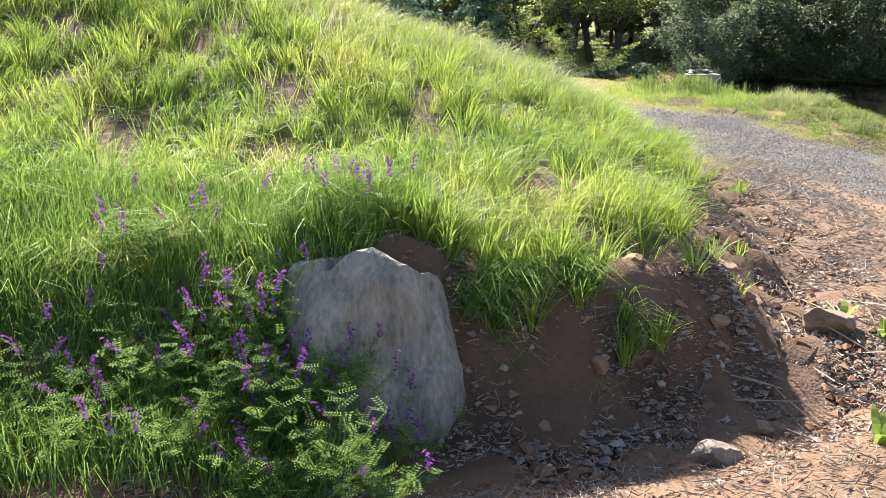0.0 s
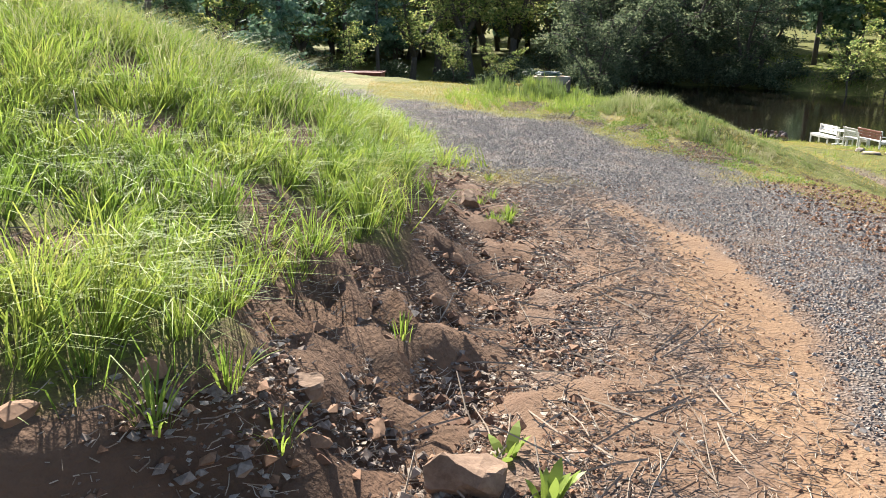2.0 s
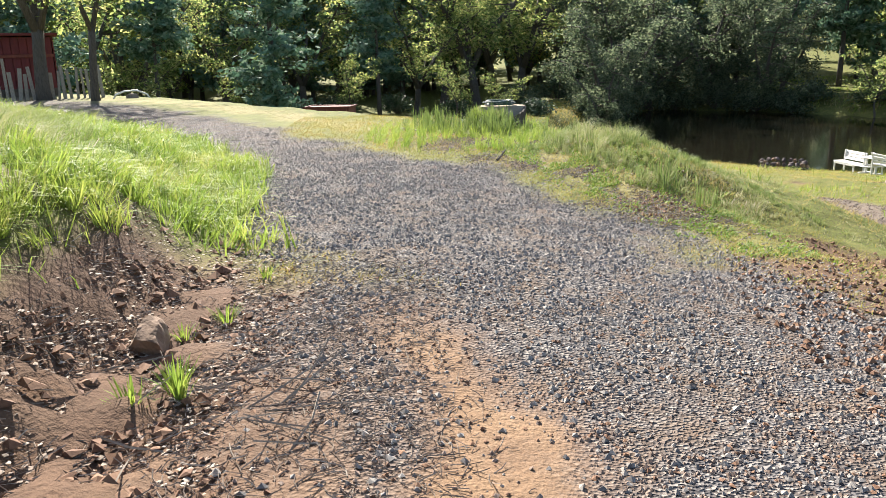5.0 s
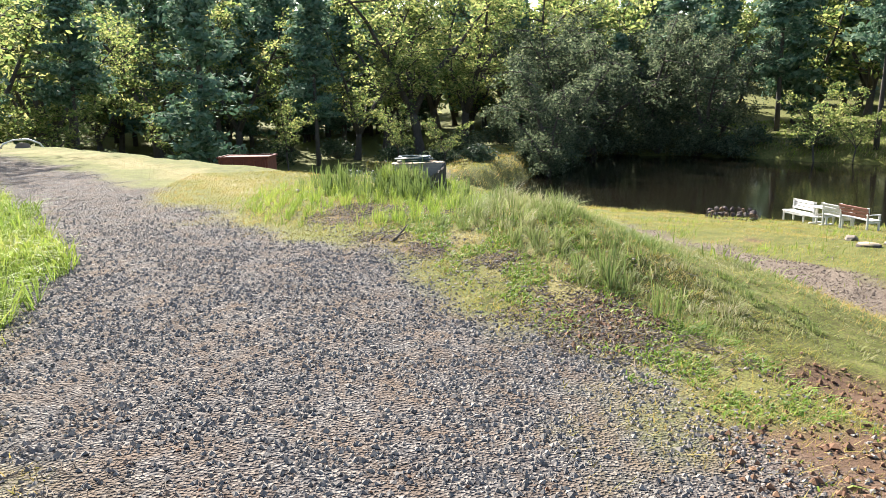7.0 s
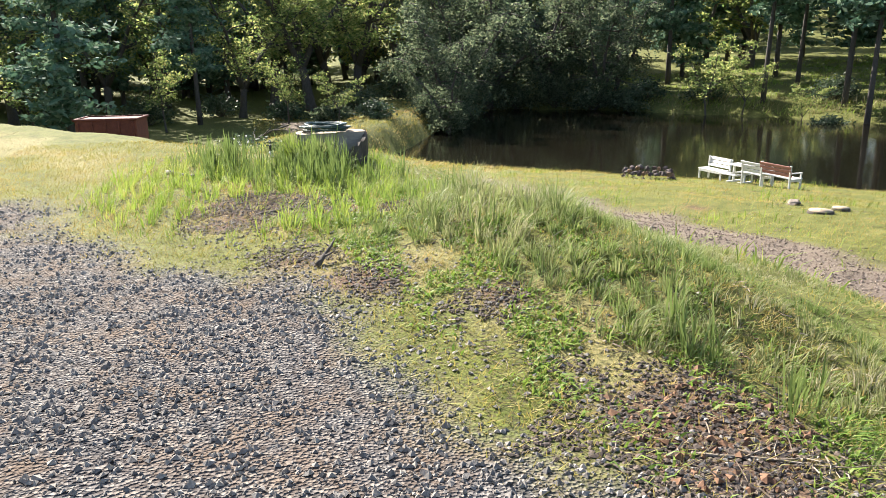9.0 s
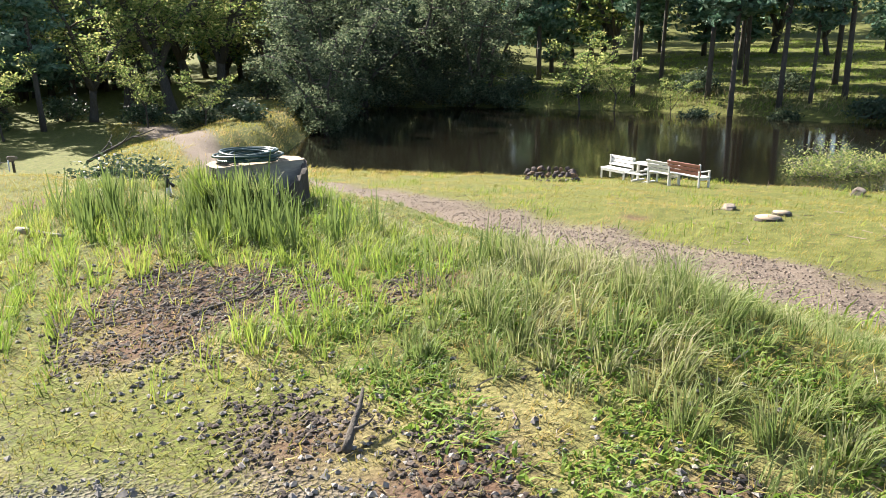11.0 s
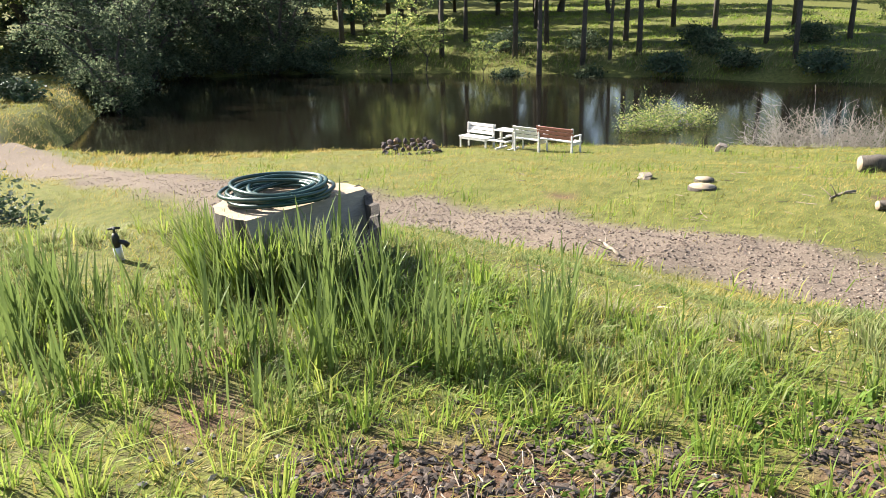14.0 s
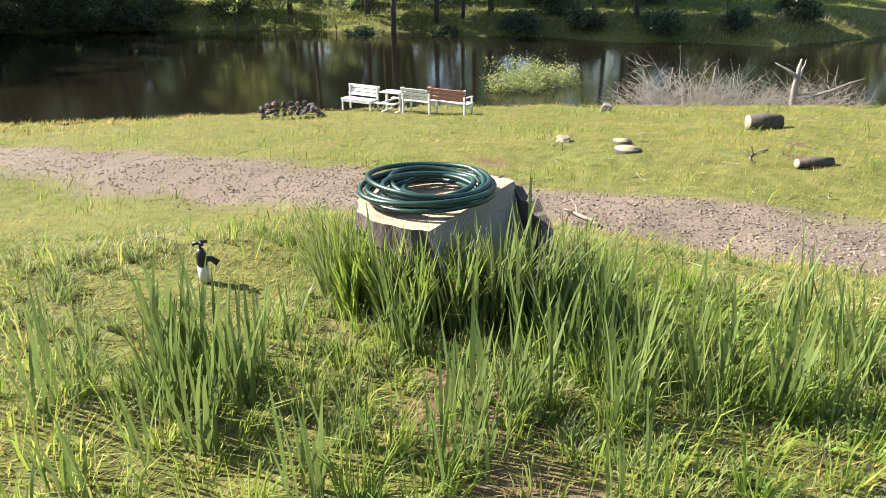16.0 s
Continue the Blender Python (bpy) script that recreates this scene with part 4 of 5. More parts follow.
for k in range(95):
    a, r = radians(wr.uniform(-42, 27)), wr.uniform(84, 118)
    x, y = 4 + math.sin(a) * r, 18 + math.cos(a) * r
    if not in_poly(np.array([x]), np.array([y]), POND)[0] and near_line(np.array([x]), np.array([y]), POND + POND[:1])[0] ** 2 > 60 and not (-8 < x < 6 and y < 100):
        plant(FAR_OAK if wr.random() < 0.55 else FAR_PINE, x, y, wr.uniform(0.55, 1.1), wr.uniform(0, 360))
for x, y in [(-34, 54), (-28, 57), (-40, 50), (-31, 47), (-24, 66), (-46, 44)]:
    plant(FAR_PINE if wr.random() < 0.6 else FAR_OAK, x, y, wr.uniform(0.8, 1.1), wr.uniform(0, 360))

# ---- things near the drive ----
M_ROCK = simple("tan_rock", (0.105, 0.06, 0.036), (0.225, 0.145, 0.095), 7, 0.9, bumps=0.6, dist=0.02)
M_GREYROCK = simple("grey_rock", (0.096, 0.0768, 0.064), (0.256, 0.205, 0.16), 5, 0.85, bumps=0.6, dist=0.03, stretch=(2, 2, 0.7))
M_CUT = simple("sawn_wood", (0.166, 0.141, 0.109), (0.294, 0.256, 0.205), 4, 0.85, bumps=0.3, stretch=(1, 1, 5))
M_TOPWOOD = simple("weathered_wood_top", (0.205, 0.141, 0.0832), (0.397, 0.32, 0.23), 5, 0.9, bumps=0.4)
M_HOSE = simple("green_hose", (0.005, 0.022, 0.018), (0.013, 0.048, 0.036), 20, 0.34, bumps=0.05)
M_PIPE = simple("white_pipe", (0.468, 0.468, 0.442), (0.663, 0.663, 0.637), 20, 0.5, bumps=0.05)
M_IRON = simple("dark_metal", (0.0192, 0.0192, 0.0192), (0.0576, 0.0544, 0.0512), 30, 0.5, 0.7, bumps=0.1)
M_WHITE = simple("worn_white_paint", (0.425, 0.408, 0.383), (0.697, 0.68, 0.654), 12, 0.7, bumps=0.2, stretch=(1, 1, 1))
M_REDPAINT = simple("faded_red_paint", (0.205, 0.0704, 0.0512), (0.32, 0.141, 0.109), 10, 0.7, bumps=0.2)
M_BARN = simple("barn_red_boards", (0.064, 0.00768, 0.00896), (0.128, 0.0166, 0.0179), 6, 0.8, bumps=0.3, stretch=(1, 1, 0.3))
M_RUST = simple("rusty_steel", (0.075, 0.018, 0.012), (0.16, 0.042, 0.028), 8, 0.85, bumps=0.3)
M_ORANGE = leafy("orange_litter", [(0.162, 0.058, 0.0116), (0.244, 0.104, 0.0232), (0.203, 0.128, 0.0464)], 0.2, 0.9)


def rock_bm(sx, sy, sz, seed, sub=3, rough=0.22, cut=0.42):
    """An uneven, partly flat-faced stone on the origin."""
    bm = bmesh.new()
    bmesh.ops.create_icosphere(bm, subdivisions=sub, radius=1.0)
    rng = random.Random(seed)
    planes = [(Vector((rng.gauss(0, 1), rng.gauss(0, 1), rng.gauss(0.2, 0.8))).normalized(), rng.uniform(cut, 0.95)) for _ in range(11)]
    for v in bm.verts:
        p = v.co.copy()
        for n, d in planes:
            over = p.dot(n) - d
            if over > 0:
                p -= n * over
        q = p * 1.0 + noise.noise_vector(p * 2.3 + Vector((seed, 0, 0))) * rough * 0.35 + noise.noise_vector(p * 6 + Vector((0, seed, 0))) * rough * 0.12
        v.co = Vector((q.x * sx, q.y * sy, q.z * sz))
    return bm


def rock(name, label, x, y, size, seed, mat, sink=0.3, turn=0.0, group="", sub=3, z=None):
    ob = part(name, rock_bm(*size, seed, sub), mat)
    ob.matrix_world = pose(x, y, (height(x, y) if z is None else z) + size[2] * (1 - 2 * sink), 0, 0, turn)
    return tagged(ob, label, "rock", group)


M_BOULDER = simple("boulder_stone", (0.085, 0.074, 0.064), (0.33, 0.285, 0.235), 3.2, 0.9, bumps=1.0, dist=0.04, stretch=(2.4, 2.4, 0.7))
boulder = part("boulder", rock_bm(0.54, 0.47, 1.0, 3, 5, 0.42, 0.66), M_BOULDER)
boulder.matrix_world = pose(-0.99, 7.1, -0.03, 4, 0, 12)
tagged(boulder, "large smooth grey-tan boulder set in the cut bank", "rock")
rock("rock", "broken tan rock lying on twiggy red earth", 1.80, 8.22, (0.17, 0.15, 0.13), 8, M_ROCK, 0.25, 20)
rock("rock", "flat tan stone half buried in the cut", 1.20, 8.47, (0.10, 0.08, 0.08), 5, M_ROCK, 0.4, 60)
rock("rock", "tan rock beside the drive at the foot of the bank", 2.17, 12.85, (0.15, 0.13, 0.13), 21, M_ROCK, 0.25, 100)
rock("rock", "grey angular stone on shaded ground", 0.70, 6.72, (0.13, 0.09, 0.08), 14, M_GREYROCK, 0.2, 10)
rock("rock", "small brown stone on bare earth", 1.05, 7.15, (0.06, 0.05, 0.05), 17, M_ROCK, 0.2, 0)
for k, (x, y, s) in enumerate([(0.95, 7.72, 0.10), (0.45, 7.75, 0.13), (1.45, 8.55, 0.09), (0.2, 7.2, 0.11), (1.5, 9.1, 0.12), (1.75, 9.8, 0.10), (0.75, 8.05, 0.10), (1.9, 10.6, 0.09), (2.1, 12.3, 0.08), (1.6, 8.9, 0.07), (-0.1, 6.95, 0.09), (1.25, 8.2, 0.08)]):
    rock("earth_clod", "crumbling clod of red-brown earth", x, y, (s * 0.85, s * 0.6, s * 0.5), 40 + k, M_CLOD, 0.3, k * 47, "clods of the bank", 2)


def leaf_fan(n, h, w, mat, rng, spread=0.7, segs=5, droop=0.6, name="leaves"):
    """Blades fanning from one root, each folded from a strip."""
    bm = bmesh.new()
    for i in range(n):
        a = rng.uniform(0, 6.28)
        L, W, out = h * rng.uniform(0.65, 1.1), w * rng.uniform(0.7, 1.2), rng.uniform(0.1, spread)
        r0 = rng.uniform(0, 0.05)
        d, s = Vector((math.cos(a), math.sin(a), 0)), Vector((-math.sin(a), math.cos(a), 0))
        row = []
        for k in range(segs + 1):
            t = k / segs
            c = d * (r0 + out * L * t * (0.5 + 0.5 * t)) + Vector((0, 0, L * (t - droop * out * t * t * 0.7)))
            ww = W * 0.5 * (0.75 + 0.6 * t) * (1 - t ** 3) + 0.0008
            row.append((bm.verts.new(c - s * ww), bm.verts.new(c + s * ww)))
        for (a0, b0), (a1, b1) in zip(row, row[1:]):
            bm.faces.new((a0, b0, b1, a1))
    return bm


def weed(name, label, x, y, n, h, w, mat, seed, spread=0.8, category="plant", group=""):
    ob = part(name, leaf_fan(n, h, w, mat, random.Random(seed), spread), mat)
    ob.matrix_world = pose(x, y, height(x, y) - 0.01)
    return tagged(ob, label, category, group)


def broad_weed(label, x, y, n, h, w, seed):
    rng = random.Random(seed)
    ob = tagged(empty("weed", x, y, height(x, y) - 0.01), label, "plant", "broad-leaved weeds")
    for k in range(n):
        part("leaf", leaf_fan(1, h, w, M_CLOVER, rng, 1.0), M_CLOVER, ob)
    return ob


broad_weed("broad-leaved bright green weed on dry earth", 2.08, 8.08, 9, 0.19, 0.055, 1)
broad_weed("young broad-leaved weed beside the rock", 1.98, 8.42, 8, 0.15, 0.05, 2)
broad_weed("broad-leaved green weed at the path edge", 1.42, 6.75, 9, 0.2, 0.055, 3)
for k, (x, y, n, h) in enumerate([(0.82, 7.85, 26, 0.24), (0.55, 7.45, 60, 0.26), (0.98, 8.1, 20, 0.2), (2.5, 12.3, 50, 0.22), (2.35, 12.15, 36, 0.18), (2.45, 13.3, 26, 0.14), (2.5, 14.15, 22, 0.13), (2.3, 13.0, 16, 0.14), (1.15, 8.05, 14, 0.16), (0.1, 7.35, 30, 0.3), (1.55, 9.3, 14, 0.16), (-0.15, 7.22, 44, 0.34), (-0.25, 7.4, 40, 0.32), (0.0, 7.52, 46, 0.36), (-0.4, 7.5, 40, 0.3), (0.22, 7.55, 40, 0.32), (0.35, 7.3, 34, 0.26), (-0.62, 7.62, 44, 0.32), (-0.85, 7.66, 44, 0.34), (-1.1, 7.6, 44, 0.34), (0.15, 7.1, 16, 0.2), (-0.7, 7.48, 60, 0.34), (-0.85, 7.54, 60, 0.34), (-1.0, 7.5, 60, 0.36), (-0.58, 7.44, 50, 0.3), (-1.15, 7.46, 60, 0.36), (-0.78, 7.68, 60, 0.34), (-0.95, 7.72, 60, 0.34), (-0.72, 7.36, 60, 0.3), (-0.6, 7.33, 50, 0.28), (-0.86, 7.42, 60, 0.32)]):
    weed("grass_tuft", "fresh green grass tuft rooted in bare earth", x, y, n, h, 0.008, M_GRASS, 60 + k, 0.8, "grass", "tufts on bare earth")


def vetch(x, y, z, seed, n=9, size=0.32):
    """Trailing vetch: stems, paired leaflets and purple flower spikes."""
    rng = random.Random(seed)
    root = tagged(empty("vetch", x, y, z), "trailing vetch with feathery leaves and purple flowers", "wildflower", "vetch plants")
    leaf = bmesh.new()

    def quad(bm, c, a, b):
        vs = [bm.verts.new(c - a), bm.verts.new(c + b), bm.verts.new(c + a), bm.verts.new(c - b)]
        bm.faces.new(vs)

    for i in range(n):
        w = rng.uniform(0, 6.28)
        path = limb_path(rng, (rng.gauss(0, 0.05), rng.gauss(0, 0.05), 0), (math.cos(w) * 0.7, math.sin(w) * 0.7, 0.7), size * rng.uniform(0.7, 1.3), 5, 0.2)
        part("stem", tube(path, [0.0022] * 5 + [0.001], 3), M_VETCH, root)
        for p, q in zip(path[1:], path[2:] + [path[-1]]):
            for _ in range(2):
                d = Vector((rng.gauss(0, 1), rng.gauss(0, 1), rng.uniform(-0.2, 0.8))).normalized()
                s = d.cross(Vector((0, 0, 1))).normalized()
                for k in range(1, 7):
                    for sg in (-1, 1):
                        c = p + d * (k * 0.012) + s * sg * 0.009
                        quad(leaf, c, s * sg * 0.009 + d * 0.003, d * 0.0032)
        if rng.random() < 0.38:
            tip, flower = path[-1], bmesh.new()
            up = Vector((rng.gauss(0, 0.4), rng.gauss(0, 0.4), 1)).normalized()
            for k in range(18):
                c = tip + up * (k * 0.0055) + Vector((rng.gauss(0, 0.006), rng.gauss(0, 0.006), 0))
                d = Vector((rng.gauss(0, 1), rng.gauss(0, 1), -0.3)).normalized()
                quad(flower, c + d * 0.006, d * 0.011, up * 0.006)
            part("flower", flower, M_PETAL, root, "purple vetch flower spike")
    part("leaves", leaf, M_VETCH, root)
    return root


vr = random.Random(17)
for k in range(34):
    x = -0.75 - abs(vr.gauss(0, 1.25))
    y = 6.15 + (x + 0.7) * 0.28 + vr.uniform(-0.1, 1.5)
    vetch(x, y, height(x, y) + vr.uniform(0.05, 0.25), 300 + k, vr.randint(6, 10), vr.uniform(0.2, 0.36))
vetch(-1.0, 6.66, 0.38, 290, 15, 0.26)
vetch(-1.12, 6.72, 0.32, 291, 12, 0.26)
for k, (x, y, z) in enumerate([(-1.3, 6.66, 0.3), (-1.42, 6.6, 0.42), (-1.22, 6.56, 0.15), (-1.5, 6.72, 0.5), (-1.35, 6.5, 0.2), (-1.6, 6.5, 0.3)]):
    vetch(x, y, z, 340 + k, 14, 0.3)

# ---- stump with the garden hose ----
SX, SY, STOP = 5.10, 24.33, 0.41
SBASE = height(SX, SY) - 0.12


def stump_bm():
    bm = bmesh.new()
    rng = random.Random(4)
    rings, n = [], 56
    hgt = STOP - SBASE
    for k, (t, r) in enumerate([(0, 0.55), (0.12, 0.51), (0.3, 0.48), (0.5, 0.465), (0.7, 0.455), (0.88, 0.45), (1.0, 0.445)]):
        ring = []
        for i in range(n):
            a = 2 * math.pi * i / n
            q = r * (1 + 0.03 * math.sin(3 * a + 1) + 0.02 * math.sin(5 * a) + 0.016 * math.sin(17 * a + k * 0.3) + rng.uniform(-0.008, 0.008))
            ring.append(bm.verts.new((q * math.cos(a), q * math.sin(a), t * hgt)))
        rings.append(ring)
    for r0, r1 in zip(rings, rings[1:]):
        for i in range(n):
            bm.faces.new((r0[i], r0[(i + 1) % n], r1[(i + 1) % n], r1[i]))
    top = bm.faces.new(rings[-1])
    bot = bm.faces.new(rings[0][::-1])
    return bm, hgt


bm, hgt = stump_bm()
right, ahead = Vector((0.62, -0.79, 0)), Vector((0.79, 0.62, 0))
normal = (right * 0.86 - ahead * 0.50 + Vector((0, 0, 0.36))).normalized()
res = bmesh.ops.bisect_plane(bm, geom=bm.verts[:] + bm.edges[:] + bm.faces[:], plane_co=right * 0.13 + Vector((0, 0, hgt)), plane_no=normal, clear_outer=True)
edges = [e for e in res["geom_cut"] if isinstance(e, bmesh.types.BMEdge)]
bmesh.ops.holes_fill(bm, edges=edges, sides=0)
bm.normal_update()
stump_me = bpy.data.meshes.new("trunk")
bm.to_mesh(stump_me)
bm.free()
for m in (M_BARK, M_CUT, M_TOPWOOD):
    stump_me.materials.append(m)
for f in stump_me.polygons:
    f.material_index = 2 if f.normal.z > 0.9 else (1 if f.normal.dot(normal) > 0.95 else 0)
stump = tagged(empty("tree_stump", SX, SY, SBASE), "broad sawn tree stump with a slanting grey cut in tall grass", "stump")
part_mesh("trunk", stump_me, stump)
# a standing shell of bark beyond the slanting cut
bm = bmesh.new()
prev = None
for i in range(15):
    a = radians(-100 + i * 7.5)
    r = 0.475 + 0.012 * math.sin(i * 2.1)
    zt = hgt * (0.38 + 0.62 * (i / 14) ** 0.75) + 0.012 * math.sin(i * 3.3)
    cur = [bm.verts.new((q * math.cos(a), q * math.sin(a), z)) for q, z in ((r, 0.02), (r, zt), (r - 0.05, zt - 0.01), (r - 0.05, 0.02))]
    if prev:
        for k in range(4):
            bm.faces.new((prev[k], cur[k], cur[(k + 1) % 4], prev[(k + 1) % 4]))
    else:
        bm.faces.new(cur)
    prev = cur
bm.faces.new(prev[::-1])
bmesh.ops.recalc_face_normals(bm, faces=bm.faces[:])
part("bark", bm, M_BARK, stump, "dark ragged bark rim")
# coiled hose
rng = random.Random(12)
pts = []
turns, per = 9, 30
off = -right * 0.10 + ahead * 0.02
for i in range(turns * per):
    a = 2 * math.pi * i / per
    k = i / per
    r = 0.24 + 0.065 * math.sin(k * 2.4 + 0.7) + 0.012 * math.sin(a * 2.3 + k)
    z = STOP + 0.014 + 0.008 * k + 0.009 * math.sin(a * 1.5 + k * 1.9) + 0.012
    pts.append((SX + off.x + r * math.cos(a) + 0.025 * math.sin(k * 3.1), SY + off.y + r * math.sin(a) + 0.025 * math.cos(k * 2.3), z))
curve = bpy.data.curves.new("garden_hose", "CURVE")
curve.dimensions, curve.bevel_depth, curve.bevel_resolution = "3D", 0.0125, 3
sp = curve.splines.new("POLY")
sp.points.add(len(pts) - 1)
for q, p in zip(sp.points, pts):
    q.co = (*p, 1)
curve_ob = new("tmp_hose", curve)
dg = bpy.context.evaluated_depsgraph_get()
hose_me = bpy.data.meshes.new_from_object(curve_ob.evaluated_get(dg))
bpy.data.objects.remove(curve_ob)
hose_me.materials.clear()
hose_me.materials.append(M_HOSE)
for f in hose_me.polygons:
    f.use_smooth = True
tagged(new("garden_hose", hose_me), "coiled dark green garden hose on the stump", "hose")
n = 260
lx = R.normal(SX, 0.22, n)
ly = R.normal(SY, 0.22, n)
k = (np.hypot(lx - SX, ly - SY) < 0.42) & ((lx - SX) * normal.x + (ly - SY) * normal.y < 0.05)
lx, ly = lx[k], ly[k]
stuff("pine_needles", blades("pine_needles", lx, ly, R.uniform(0.01, 0.03, len(lx)), R.uniform(0.003, 0.008, len(lx)), R.uniform(1.5, 4, len(lx)), M_ORANGE, 1, z=np.full(len(lx), STOP + 0.004)), "orange-brown needles lying on the stump", "litter")

# ---- standpipe ----
tx, ty = 4.34, 25.28
tz = height(tx, ty)
tap = tagged(empty("standpipe", tx, ty, tz), "white garden standpipe with a dark metal tap", "tap")
top = 0.2 - tz
part("pipe", tube([(0.02, 0, -0.1), (0.01, 0, top * 0.5), (0, 0, top - 0.16)], [0.017, 0.017, 0.017], 12), M_PIPE, tap, "white plastic pipe")
part("sleeve", tube([(0.005, 0, top - 0.2), (0, 0, top - 0.12)], [0.026, 0.026], 12), M_PIPE, tap)
part("valve_body", join_bm([tube([(0, 0, top - 0.13), (0, 0, top - 0.09), (0, 0, top - 0.05), (0, 0, top - 0.03)], [0.020, 0.026, 0.022, 0.014], 12), tube([(0, 0, top - 0.085), (0.035, -0.03, top - 0.085), (0.055, -0.05, top - 0.11)], [0.015, 0.015, 0.017], 10)]), M_IRON, tap)
part("stem", tube([(0, 0, top - 0.035), (0, 0, top + 0.0)], [0.007, 0.007], 8), M_IRON, tap)
part("handle", join_bm([tube([(-0.035, 0.01, top), (0, 0, top + 0.004), (0.035, -0.01, top)], [0.007, 0.009, 0.007], 8), tube([(-0.01, -0.035, top), (0, 0, top + 0.004), (0.01, 0.035, top)], [0.007, 0.009, 0.007], 8)]), M_IRON, tap)

# ---- irises on the ridge ----
IRIS = [(3.45, 24.75, 34, 0.42), (3.62, 24.55, 40, 0.45), (3.85, 24.70, 40, 0.46), (4.02, 24.62, 26, 0.40), (3.75, 24.22, 36, 0.44), (4.50, 24.14, 44, 0.44), (4.66, 24.02, 30, 0.40), (3.92, 23.72, 30, 0.42), (4.10, 23.50, 30, 0.44), (4.35, 23.38, 30, 0.42), (4.55, 23.10, 34, 0.46), (4.78, 22.92, 28, 0.42), (5.05, 22.72, 34, 0.44), (5.35, 22.60, 26, 0.40), (4.75, 23.45, 26, 0.40), (5.1, 23.2, 30, 0.42), (5.75, 21.2, 22, 0.35), (6.55, 17.9, 24, 0.36), (6.75, 17.35, 22, 0.34), (5.2, 23.7, 24, 0.36), (5.7, 19.8, 14, 0.3), (5.6, 22.9, 24, 0.36), (3.3, 24.2, 18, 0.34), (4.3, 22.95, 18, 0.32), (4.9, 23.82, 40, 0.5), (5.05, 23.66, 34, 0.46)]
ir = random.Random(44)
LEAVES = []
for k in range(10):
    bm = leaf_fan(1, 1.0, 0.031, M_IRIS, random.Random(900 + k), 0.32 + 0.06 * k, 6, 0.7)
    me = bpy.data.meshes.new("leaf")
    bm.to_mesh(me)
    bm.free()
    me.materials.append(M_IRIS)
    LEAVES.append(me)
for x, y, n, h in IRIS:
    for j in range(3):
        cx, cy = x + ir.gauss(0, 0.10), y + ir.gauss(0, 0.10)
        clump = tagged(empty("iris_clump", cx, cy, height(cx, cy) - 0.01), "clump of sword-shaped blue-green iris leaves", "iris", "irises of the verge")
        for k in range(max(8, n // 2)):
            leaf = part_mesh("leaf", ir.choice(LEAVES), clump)
            leaf.matrix_local = pose(ir.gauss(0, 0.035), ir.gauss(0, 0.035), 0, 0, 0, ir.uniform(0, 360)) @ Matrix.Scale(h * ir.uniform(0.65, 1.25), 4)
for k, (x, y) in enumerate([(4.72, 24.02), (4.64, 24.18), (4.86, 23.88), (4.62, 24.36), (5.02, 23.80), (4.55, 24.5), (4.58, 24.64), (4.66, 24.5), (4.62, 24.3), (4.74, 24.16), (4.7, 24.62), (4.78, 24.02), (4.9, 23.92)]):
    weed("grass_tuft", "long grass leaning against the stump", x, y, 80, 0.46, 0.009, M_GRASS if k % 2 else M_SEEDED, 800 + k, 0.5, "grass", "grass at the stump")

# ---- branches lying on the verge ----
def branch(name, label, x, y, length, radius, turn, seed, mat, category="branch", forks=3, lift=0.0):
    rng = random.Random(seed)
    path = limb_path(rng, (0, 0, 0), (1, 0, 0), length, 6, 0.12)
    zs = [height(x + p.x * math.cos(radians(turn)) - p.y * math.sin(radians(turn)), y + p.x * math.sin(radians(turn)) + p.y * math.cos(radians(turn))) for p in path]
    z0 = zs[0]
    path = [Vector((p.x, p.y, z - z0 + radius * 0.8 + lift * i / 6)) for i, (p, z) in enumerate(zip(path, zs))]
    ob = part(name, tube(path, [radius * (1 - i * 0.11) for i in range(7)], 7, rng, 0.12), mat)
    for k in range(forks):
        i = rng.randint(1, 5)
        br = limb_path(rng, path[i], (rng.uniform(0.2, 1), rng.choice((-1, 1)) * rng.uniform(0.4, 1), rng.uniform(0.05, 0.5)), length * rng.uniform(0.2, 0.45), 4, 0.2)
        part("fork", tube(br, [radius * q for q in (0.5, 0.42, 0.33, 0.22, 0.1)], 5, rng, 0.1), mat, ob)
    ob.matrix_world = pose(x, y, z0, 0, 0, turn)
    return tagged(ob, label, category)


branch("branch", "dead grey branch lying on mulch", 4.2, 21.5, 0.8, 0.013, 20, 3, M_BARK)
branch("branch", "thin dry branch beside the drive", 6.0, 17.1, 0.7, 0.008, -20, 4, M_TWIG)
branch("branch", "short pale stick in the grass", 3.05, 24.3, 0.6, 0.032, -40, 5, M_DEAD, forks=1)
branch("branch", "dark stick standing in the bank grass", -0.15, 9.9, 0.4, 0.012, 120, 6, M_TWIG, forks=1, lift=0.25)
branch("branch", "root stub sticking out beside the drive", 4.6, 19.7, 0.28, 0.02, 40, 8, M_BARK, forks=2, lift=0.12)

# ---- the meadow: benches, table, fire ring, logs ----
def plank(parent, name, size, at, mat, rot=None, label=""):
    return part(name, box_bm(*size, at, 0.008, rot), mat, parent, label)


